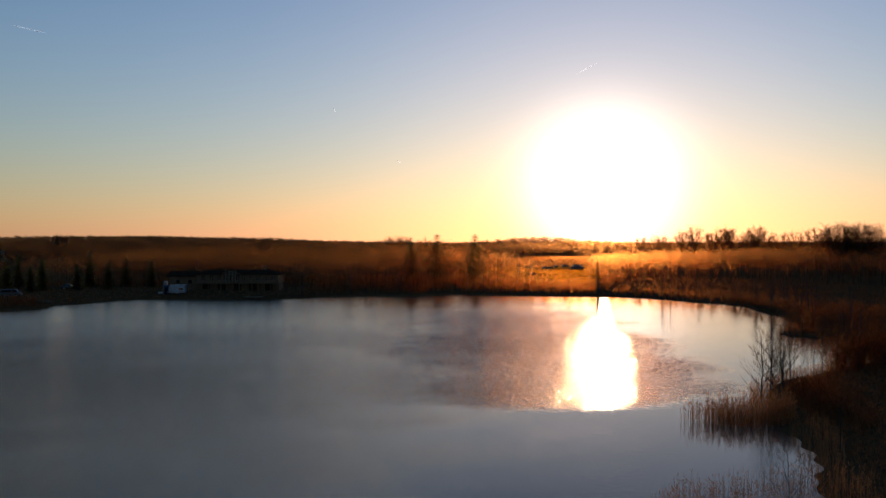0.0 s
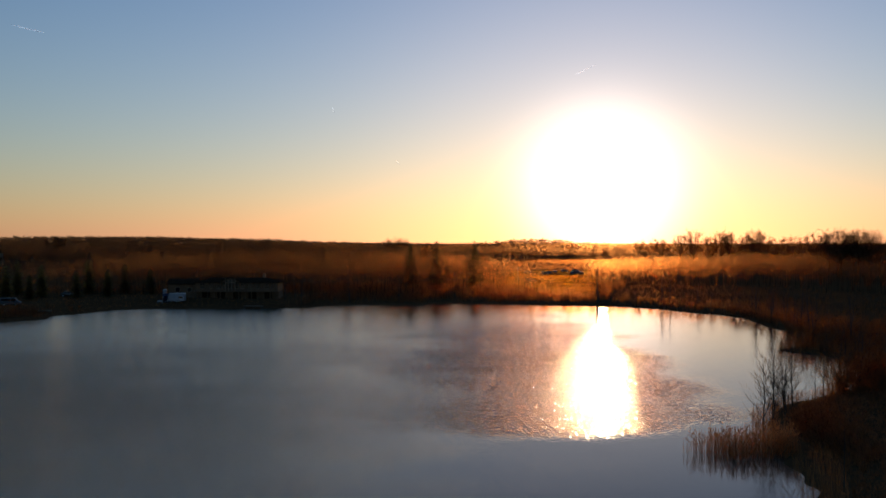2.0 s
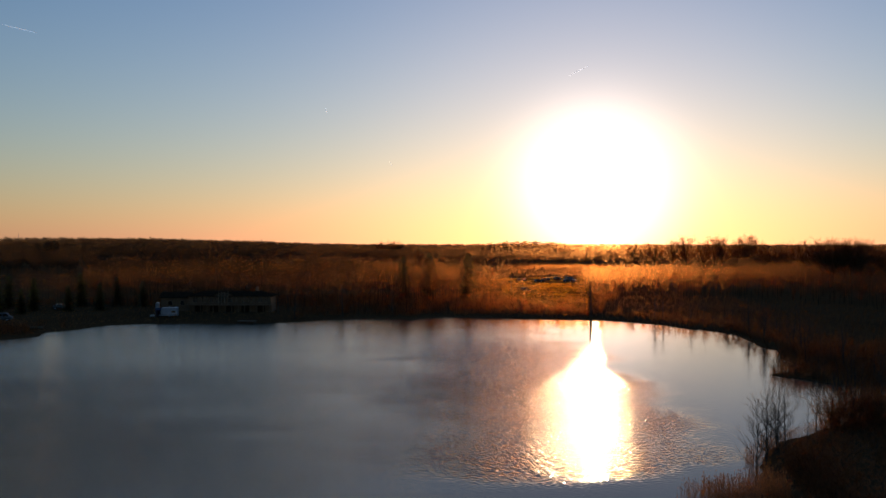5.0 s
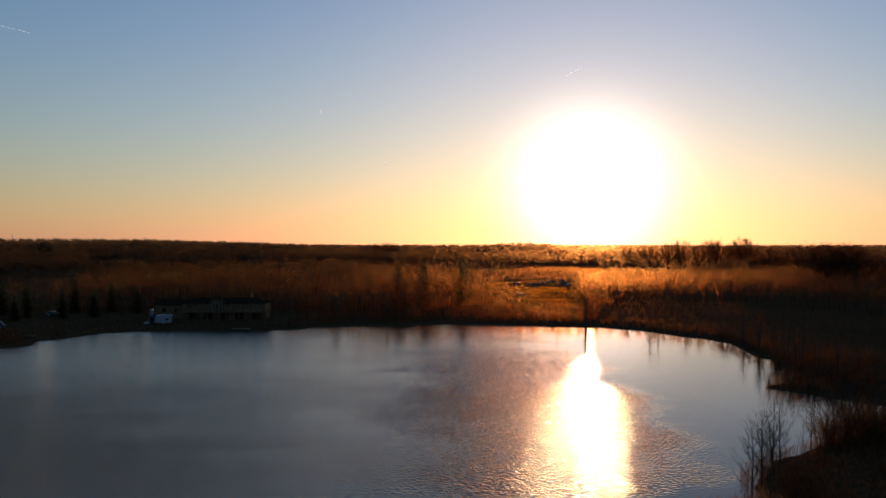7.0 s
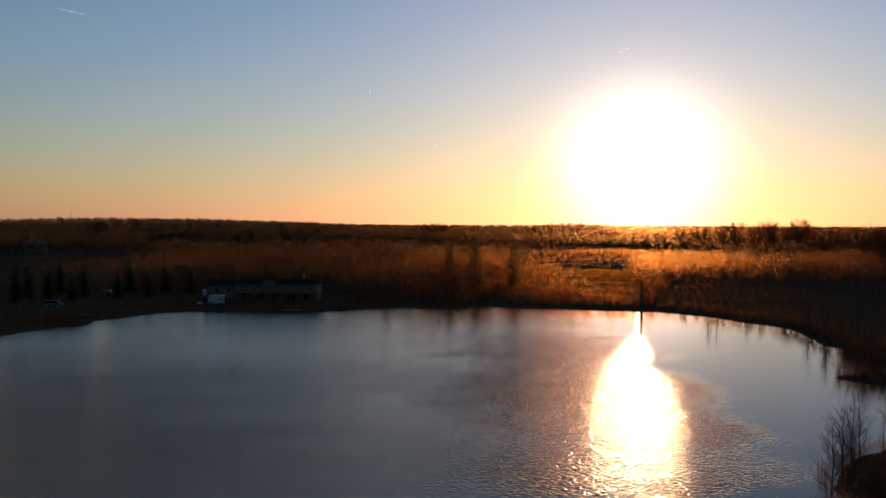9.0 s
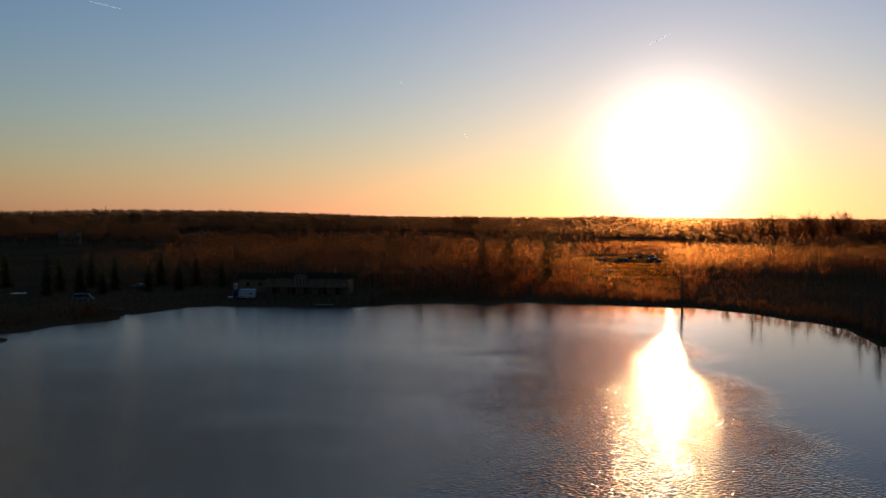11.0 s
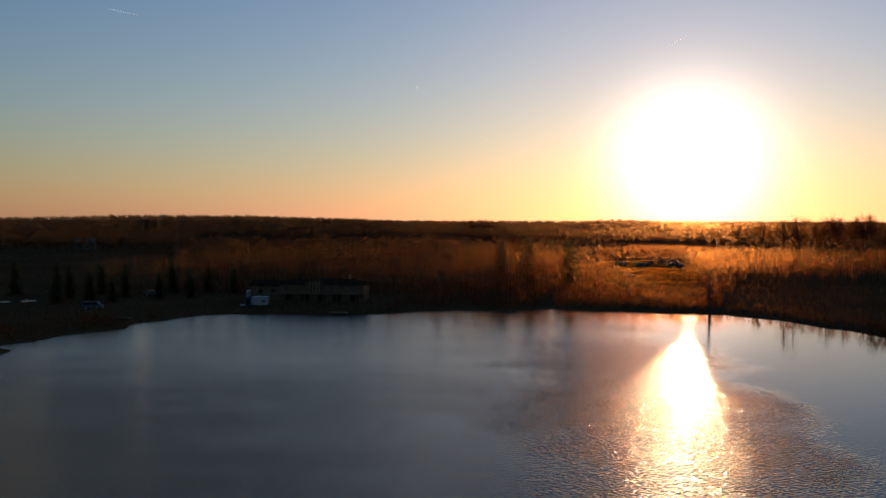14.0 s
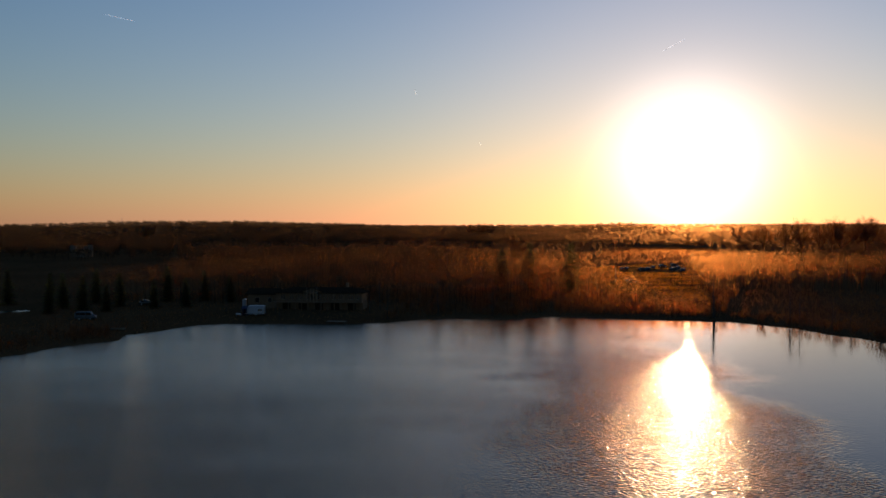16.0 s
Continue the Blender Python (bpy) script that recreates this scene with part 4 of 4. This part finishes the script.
# ------------------------------------------------------------------ the long building on the far bank
def long_building():
    x0, z0 = -57.9, gz(-60, 245) - 0.3
    house = thing("lakeside_building", pose(x0, 243.5, z0, 0, 0, -1), "long pale two-storey lakeside building with dark roof and balcony", "building")
    L, D, F, E = 11.6, 8.0, 2.4, 4.9      # half length, depth, upper floor, eaves
    lower, upper = Geo(), Geo()
    lower.box(-L, 1.8, 0, L, D, F - 0.15)
    part("lower_wall", lower, M_WALL, house, "shaded lower wall")
    part("balcony_slab", Geo().box(-L - 0.6, -0.4, F - 0.15, L + 0.3, 2.0, F + 0.05), M_WALL, house, "pale balcony floor")
    # the upper wall with real openings: piers, sill band and head band
    holes = [-9.6, -7.2, -5.0, -3.3, -1.6, 0.1, 1.8, 4.0, 6.0, 8.6, 10.3]
    width, lo, hi = 1.24, F + 0.7, F + 2.25
    upper.box(-L, 0.6, F + 0.05, L, 0.85, lo)
    upper.box(-L, 0.6, hi, L, 0.85, E)
    left = -L
    for hx in holes:
        if hx - width / 2 > left:
            upper.box(left, 0.6, lo, hx - width / 2, 0.85, hi)
        left = hx + width / 2
    upper.box(left, 0.6, lo, L, 0.85, hi)
    upper.box(-L, 0.85, F + 0.05, -L + 0.25, D, E).box(L - 0.25, 0.85, F + 0.05, L, D, E).box(-L, D - 0.25, F + 0.05, L, D, E)
    part("upper_wall", upper, M_WALL, house)
    for hx in holes:
        a, b = hx - width / 2, hx + width / 2
        w = part("window", Geo().box(a, 0.74, lo, b, 0.80, lo + 0.06).box(a, 0.74, hi - 0.06, b, 0.80, hi)
                 .box(a, 0.74, lo, a + 0.06, 0.80, hi).box(b - 0.06, 0.74, lo, b, 0.80, hi).box(hx - 0.03, 0.74, lo, hx + 0.03, 0.80, hi), M_WOOD, house)
        part("pane", Geo().box(a + 0.06, 0.76, lo + 0.06, b - 0.06, 0.78, hi - 0.06), M_GLASS, w)
    for k in range(14):
        px = -L + 0.2 + k * (2 * L - 0.4) / 13
        part("post", Geo().box(px - 0.11, -0.2, 0, px + 0.11, 0.02, F - 0.15), M_WALL, house)
    # dark panels on the wall stand in for the lower storey's dark openings
    for k in range(5):
        wx = -9 + k * 4.4
        part("dark_opening_panel", Geo().box(wx - 1.1, 1.72, 0.1, wx + 1.1, 1.84, 2.2), M_ROOF, house, "dark panel in place of a lower opening")
    roof = Geo()
    e, r = 0.6, E + 1.2
    a, b, c, d = (-L - e, 0.6 - e, E), (L + e, 0.6 - e, E), (L + e, D + e, E), (-L - e, D + e, E)
    p, q2 = (-L + 3.5, D / 2 + 0.3, r), (L - 3.5, D / 2 + 0.3, r)
    o = len(roof.v)
    roof.v += [a, b, c, d, p, q2] + [(x, y, z - 0.18) for x, y, z in (a, b, c, d)]
    roof.f += [(0, 1, 5, 4), (1, 2, 5), (2, 3, 4, 5), (3, 0, 4), (0, 6, 7, 1), (1, 7, 8, 2), (2, 8, 9, 3), (3, 9, 6, 0), (6, 9, 8, 7)]
    part("roof", roof, M_ROOF, house, "dark low hipped roof")
    gable = Geo().prism([(-1.6 - 2.6, E - 0.05), (-1.6 + 2.6, E - 0.05), (-1.6 + 2.4, E + 0.45), (-1.6, E + 1.2), (-1.6 - 2.4, E + 0.45)], "y", 0.25, 3.8)
    part("gable", gable, M_WALL, house, "pale central gable")
    for k in range(3):
        gx_ = -2.7 + k * 1.1
        w = part("window", Geo().box(gx_ - 0.34, 0.17, E + 0.05, gx_ + 0.34, 0.246, E + 0.62), M_WOOD, house)
        part("pane", Geo().box(gx_ - 0.27, 0.14, E + 0.12, gx_ + 0.27, 0.166, E + 0.55), M_GLASS, w)
    part("gable_roof", Geo().prism([(-1.6 - 2.9, E + 0.24), (-1.6, E + 1.24), (-1.6 + 2.9, E + 0.24), (-1.6 + 2.9, E + 0.40), (-1.6, E + 1.42), (-1.6 - 2.9, E + 0.40)], "y", -0.1, 4.2), M_ROOF, house)
    for mx in (-2.95, -2.05, -1.15, -0.25):
        part("mullion", Geo().box(mx - 0.09, 0.0, F + 0.05, mx + 0.09, 0.13, E + 1.25), M_WOOD, house, "pale timber window post")
    part("transom", Geo().box(-3.04, -0.02, E - 0.12, -0.16, 0.15, E + 0.04), M_WOOD, house, "pale timber cross rail")
    part("chimney", Geo().box(6.6, 4.2, E + 0.6, 7.3, 4.9, E + 2.4), M_WALL, house, bevel=0.03)
    wing = Geo().box(-L - 8.3, 2.5, 0, -L - 0.02, 8.5, 4.2)
    part("wing", wing, M_WALL, house, "lower side wing")
    part("wing_roof", Geo().prism([(2.0, 4.15), (5.5, 5.5), (9.0, 4.15), (9.0, 4.32), (5.5, 5.7), (2.0, 4.32)], "x", -L - 8.8, -L - 0.03), M_ROOF, house)
    for k in range(2):
        wx = -L - 5.6 + k * 3.4
        w = part("window", Geo().box(wx - 0.6, 2.42, 2.1, wx + 0.6, 2.498, 3.4), M_WOOD, house)
        part("pane", Geo().box(wx - 0.52, 2.39, 2.18, wx + 0.52, 2.417, 3.32), M_GLASS, w)
    return house


long_building()


# ------------------------------------------------------------------ vehicles, boats and small things
def wheel(parent, x, y, r, width=0.2):
    tyre = part("wheel", Geo().tube([(x, y - width / 2, r), (x, y - width / 2 + 0.03, r), (x, y + width / 2 - 0.03, r), (x, y + width / 2, r)], [r * 0.9, r, r, r * 0.9], 16), M_RUBBER, parent, "black tyre", smooth=True)
    part("rim", Geo().tube([(x, y - width / 2 - 0.015, r), (x, y + width / 2 + 0.015, r)], [r * 0.58, r * 0.58], 12), M_GREY, tyre, "grey metal rim")


def caravan(m, label):
    c = thing("caravan", m, label, "caravan")
    side = [(-2.05, 0.5), (-1.95, 0.4), (2.0, 0.4), (2.1, 0.52), (2.12, 2.3), (2.0, 2.5), (1.8, 2.56), (-1.85, 2.5), (-2.05, 2.4), (-2.16, 1.5)]
    part("body", Geo().prism(side, "y", -1.05, 1.05), M_WHITE, c, bevel=0.06)
    f = part("window", Geo().box(0.55, -1.085, 1.15, 1.75, -1.05, 1.75), M_GREY, c)
    part("pane", Geo().box(0.60, -1.10, 1.20, 1.70, -1.086, 1.70), M_GLASS, f)
    d = part("door", Geo().box(-0.55, -1.08, 0.5, 0.05, -1.05, 2.25), M_WHITE, c)
    part("handle", Geo().box(-0.06, -1.11, 1.2, 0.0, -1.081, 1.36), M_GREY, d)
    awning = part("awning", Geo().prism([(-1.05, 2.34), (-2.5, 1.95), (-2.5, 2.0), (-1.05, 2.42)], "x", -3.3, -1.9).box(-3.3, -1.05, 0.05, -3.22, 0.9, 2.38)
                  .box(-3.22, 0.82, 0.05, -1.98, 0.9, 2.38), M_CANVAS, c, "dark blue canvas awning")
    for px in (-3.26, -1.96):
        part("pole", Geo().tube([(px, -2.45, 0), (px, -2.45, 1.98)], [0.025, 0.025], 6), M_GREY, awning)
    part("roof_hatch", Geo().box(-0.4, -0.3, 2.54, 0.3, 0.3, 2.66), M_GREY, c, bevel=0.03)
    part("hitch", Geo().tube([(-2.1, 0.5, 0.5), (-3.2, 0, 0.45)], [0.05, 0.05], 6).tube([(-2.1, -0.5, 0.5), (-3.2, 0, 0.45)], [0.05, 0.05], 6).tube([(-3.1, 0, 0.5), (-3.1, 0, 0.0)], [0.04, 0.04], 6), M_GREY, c, "steel tow hitch")
    part("skirt_stripe", Geo().box(-1.95, -1.07, 0.62, 2.05, -1.052, 0.70), M_DARKPAINT, c, "dark side stripe")
    for y in (-0.95, 0.95):
        wheel(c, 0.1, y, 0.33)
    for sx in (-1.8, 1.8):
        part("steady_leg", Geo().tube([(sx, 0.8, 0.45), (sx, 0.8, 0.0)], [0.04, 0.04], 6), M_GREY, c)
    return c


def camp_table(m, label):
    t = thing("camp_table", m, label, "table")
    part("tabletop", Geo().box(-0.6, -0.35, 0.70, 0.6, 0.35, 0.74), M_WHITE, t, bevel=0.015)
    part("tablecloth_front", Geo().box(-0.6, -0.37, 0.36, 0.6, -0.352, 0.72), M_WHITE, t, "white cloth drop")
    for lx in (-0.54, 0.54):
        for ly in (-0.3, 0.3):
            part("leg", Geo().tube([(lx, ly, 0), (lx, ly, 0.70)], [0.02, 0.02], 6), M_GREY, t)
    return t


def car(m, label, paint, van=False, group=""):
    c = thing("van" if van else "car", m, label, "van" if van else "car", group)
    if van:
        body = [(-2.4, 0.35), (2.35, 0.35), (2.45, 0.7), (2.3, 1.05), (1.75, 1.15), (1.2, 1.9), (0.9, 2.0), (-2.3, 2.0), (-2.45, 1.7)]
        glasses = [[(1.15, 1.2), (1.68, 1.2), (1.22, 1.8), (0.98, 1.85), (0.3, 1.85), (0.3, 1.2)], [(-2.1, 1.25), (0.1, 1.25), (0.1, 1.8), (-2.1, 1.8)]]
        h, length = 2.0, 2.42
    else:
        body = [(-2.0, 0.3), (2.0, 0.3), (2.1, 0.55), (2.0, 0.85), (1.1, 0.98), (0.4, 1.42), (-0.2, 1.5), (-1.2, 1.45), (-1.75, 1.05), (-2.1, 0.95)]
        glasses = [[(0.9, 0.98), (0.32, 1.36), (-0.2, 1.42), (-0.25, 0.98)], [(-0.4, 0.98), (-0.35, 1.42), (-1.1, 1.38), (-1.5, 1.0)]]
        h, length = 1.5, 2.08
    part("body", Geo().prism(body, "y", -0.85, 0.85), paint, c, bevel=0.13, smooth=True)
    for g in glasses:
        for sd in (-1, 1):
            part("side_window", Geo().prism(g, "y", sd * 0.845, sd * 0.862), M_GLASS, c)
    if not van:
        part("windscreen", Geo().quad((1.08, -0.68, 1.02), (1.08, 0.68, 1.02), (0.46, 0.62, 1.42), (0.46, -0.62, 1.42)), M_GLASS, c)
        part("rear_window", Geo().quad((-1.77, 0.66, 1.08), (-1.77, -0.66, 1.08), (-1.26, -0.6, 1.44), (-1.26, 0.6, 1.44)), M_GLASS, c)
    for sd in (-1, 1):
        part("headlight", Geo().box(length - 0.1, sd * 0.62 - 0.14, 0.62, length + 0.01, sd * 0.62 + 0.14, 0.76), M_GLASS, c, bevel=0.02)
        part("tail_light", Geo().box(-length - 0.01, sd * 0.66 - 0.1, 0.7, -length + 0.1, sd * 0.66 + 0.1, 0.85), M_ROOF, c, bevel=0.02)
        part("mirror", Geo().box(0.75, sd * 0.97 - 0.08, 0.98, 0.9, sd * 0.97 + 0.08, 1.12), paint, c, bevel=0.02)
        for wx in (-1.3, 1.35):
            wheel(c, wx, sd * 0.78, 0.32)
    return c


caravan(pose(-71.3, 233.5, gz(-71.3, 233.5), 0, 0, 4), "white caravan with dark blue awning parked by the lake")
camp_table(pose(-75.6, 232.6, gz(-75.6, 232.6), 0, 0, 4), "low white camping table beside a caravan")
car(pose(-109.5, 220.5, gz(-109.5, 220.5), 0, 0, 10), "pale silver van parked near the shore", M_PALEPAINT, van=True)
car(pose(-111.5, 259, gz(-111.5, 259), 0, 0, 20), "dark estate car parked behind the shore", M_DARKPAINT)

PARK = [(42, 436, 80), (44.5, 437, 84), (51, 431, 12), (53.5, 433, 95), (58, 447, 88), (65.5, 432, 20), (69, 442, 95), (68, 424, 85), (66, 468, 3), (72, 469, 8), (36, 349, 30)]
for x, y, a in PARK:
    car(pose(x, y, gz(x, y), 0, 0, a), "dark car parked on the open meadow", M_DARKPAINT, group="cars on the meadow")
for x, y, a in [(10, 417, 60), (5.5, 409, 75)]:
    car(pose(x, y, gz(x, y), 0, 0, a), "silver car parked beside bare trees", M_PALEPAINT, group="cars by the trees")


def rowing_boat(m, label):
    b = thing("rowing_boat", m, label, "boat")
    hull = Geo()
    st = [(-1.8, 0.45, 0.5), (-0.9, 0.62, 0.45), (0.2, 0.65, 0.45), (1.2, 0.48, 0.5), (1.95, 0.03, 0.62)]
    for x, w, h in st:
        hull.v += [(x, -w, h), (x, -w * 0.7, 0.12), (x, 0, 0.0), (x, w * 0.7, 0.12), (x, w, h), (x, w - 0.05, h), (x, w * 0.62, 0.18), (x, 0, 0.08), (x, -w * 0.62, 0.18), (x, -w + 0.05, h)]
    for i in range(len(st) - 1):
        for k in range(10):
            hull.f.append((i * 10 + k, i * 10 + (k + 1) % 10, (i + 1) * 10 + (k + 1) % 10, (i + 1) * 10 + k))
    hull.f += [tuple(range(10))[::-1], tuple(40 + k for k in range(10))]
    part("hull", hull, M_WOOD, b)
    for x, w in ((-1.0, 0.55), (0.3, 0.58)):
        part("bench", Geo().box(x - 0.13, -w, 0.3, x + 0.13, w, 0.34), M_WOOD, b)
    return b


bx, by = -93.5, 203.5
rowing_boat(pose(bx, by, gz(bx, by) + 0.02, 0, 0, 12), "pale wooden rowing boat pulled onto the bank")


def jetty(m, label):
    j = thing("jetty", m, label, "jetty")
    base = part("plank", Geo().box(-2.4, 0, 0.55, -2.22, 1.5, 0.6), M_WOOD, j)
    for k in range(1, 24):
        ob = new("plank", base.data)
        ob.parent = j
        ob.location = (k * 0.2, 0.02 * (k % 3), 0.004 * (k % 2))
    for x in (-2.2, 0, 2.2):
        for y in (0.1, 1.4):
            part("post", Geo().tube([(x, y, -1.2), (x, y, 0.54)], [0.08, 0.07], 8), M_BARK, j)
    return j


jetty(pose(-48.5, 222.0, 0.15, 0, 0, -6), "weathered plank landing at the far shore")


def cabin(m, label):
    c = thing("toilet_cabin", m, label, "cabin")
    part("body", Geo().box(-0.5, -0.5, 0.05, 0.5, 0.5, 2.15), M_WHITE, c, bevel=0.03)
    part("roof", Geo().prism([(-0.56, 2.15), (0.56, 2.15), (0.3, 2.38), (-0.3, 2.38)], "y", -0.56, 0.56), M_GREY, c)
    d = part("door", Geo().box(-0.36, -0.53, 0.15, 0.36, -0.5, 2.0), M_WHITE, c)
    part("handle", Geo().box(0.22, -0.56, 1.0, 0.28, -0.53, 1.12), M_GREY, d)
    return c


cabin(pose(-79.8, 250, gz(-79.8, 250), 0, 0, 8), "narrow white cabin beside a long building")


def street_lamp(m, label):
    s = thing("lamp_post", m, label, "lamp post")
    part("pole", Geo().tube([(0, 0, 0), (0, 0, 3), (0, 0, 5.2)], [0.11, 0.09, 0.07], 8), M_WHITE, s, "pale painted pole", smooth=True)
    part("head", Geo().box(-0.15, -0.9, 5.1, 0.15, 0.1, 5.28), M_GREY, s, bevel=0.03)
    part("base_plate", Geo().box(-0.2, -0.2, 0, 0.2, 0.2, 0.06), M_GREY, s)
    return s


street_lamp(pose(31, 357, gz(31, 357), 0, 0, 0), "pale lamp post on the open meadow")


def radio_mast(m, label, h=48):
    r = thing("radio_mast", m, label, "mast")
    for k in range(3):
        a = k * math.tau / 3
        c, s = math.cos(a), math.sin(a)
        part("leg", Geo().tube([(2.2 * c, 2.2 * s, 0), (0.5 * c, 0.5 * s, h * 0.85)], [0.3, 0.25], 5), M_GREY, r)
    for i in range(12):
        z = h * 0.85 * i / 12
        w = 2.2 - 1.7 * i / 12
        g = Geo()
        for k in range(3):
            a, b = k * math.tau / 3, (k + 1) * math.tau / 3
            g.tube([(w * math.cos(a), w * math.sin(a), z), (w * math.cos(b), w * math.sin(b), z + h * 0.07)], [0.12, 0.12], 4)
        part("brace", g, M_GREY, r)
    part("antenna", Geo().tube([(0, 0, h * 0.84), (0, 0, h)], [0.35, 0.15], 6), M_GREY, r)
    return r


radio_mast(pose(-1500, 3150, gz(-1500, 3150), 0, 0, 0), "distant grey lattice radio mast on the horizon")


def contrail(a0, e0, a1, e1, width, label):
    """A short vapour trail high in the sky, from bearings and elevations of its two ends."""
    def at(a, e, far=2600):
        a, e = radians(a), radians(e)
        return Vector((math.sin(a) * math.cos(e) * far, math.cos(a) * math.cos(e) * far, math.sin(e) * far + 18))
    p, q3 = at(a0, e0), at(a1, e1)
    pts = [p.lerp(q3, k / 8) for k in range(9)]
    mid, g = pts[4].copy(), Geo()
    side = (q3 - p).cross(mid).normalized()
    deep = mid.normalized()
    # an open, curved veil of ice crystals that the low sun shines through
    for x, w in zip(pts, (0.15, 0.5, 0.8, 0.95, 1, 1, 0.9, 0.8, 0.4)):
        for k in range(5):
            a = (k - 2) * math.pi / 4
            g.v.append(tuple(x - mid + (side * math.sin(a) - deep * math.cos(a)) * width * w))
    g.f += [(i * 5 + k, i * 5 + k + 1, i * 5 + k + 6, i * 5 + k + 5) for i in range(8) for k in range(4)]
    ob = new("contrail", g.mesh("contrail", M_ICE, smooth=True))
    ob.location = mid
    return tagged(ob, label, "contrail", "contrails in the evening sky")


contrail(-26.32, 12.72, -24.5, 12.44, 1.0, "long thin white contrail in blue sky")
contrail(-7.14, 8.85, -7.04, 8.52, 1.1, "short white contrail dash in the sky")
contrail(-2.98, 5.47, -2.80, 5.24, 1.0, "tiny white contrail near the horizon")
contrail(8.70, 10.85, 10.05, 11.48, 0.7, "thin white contrail above the low sun")
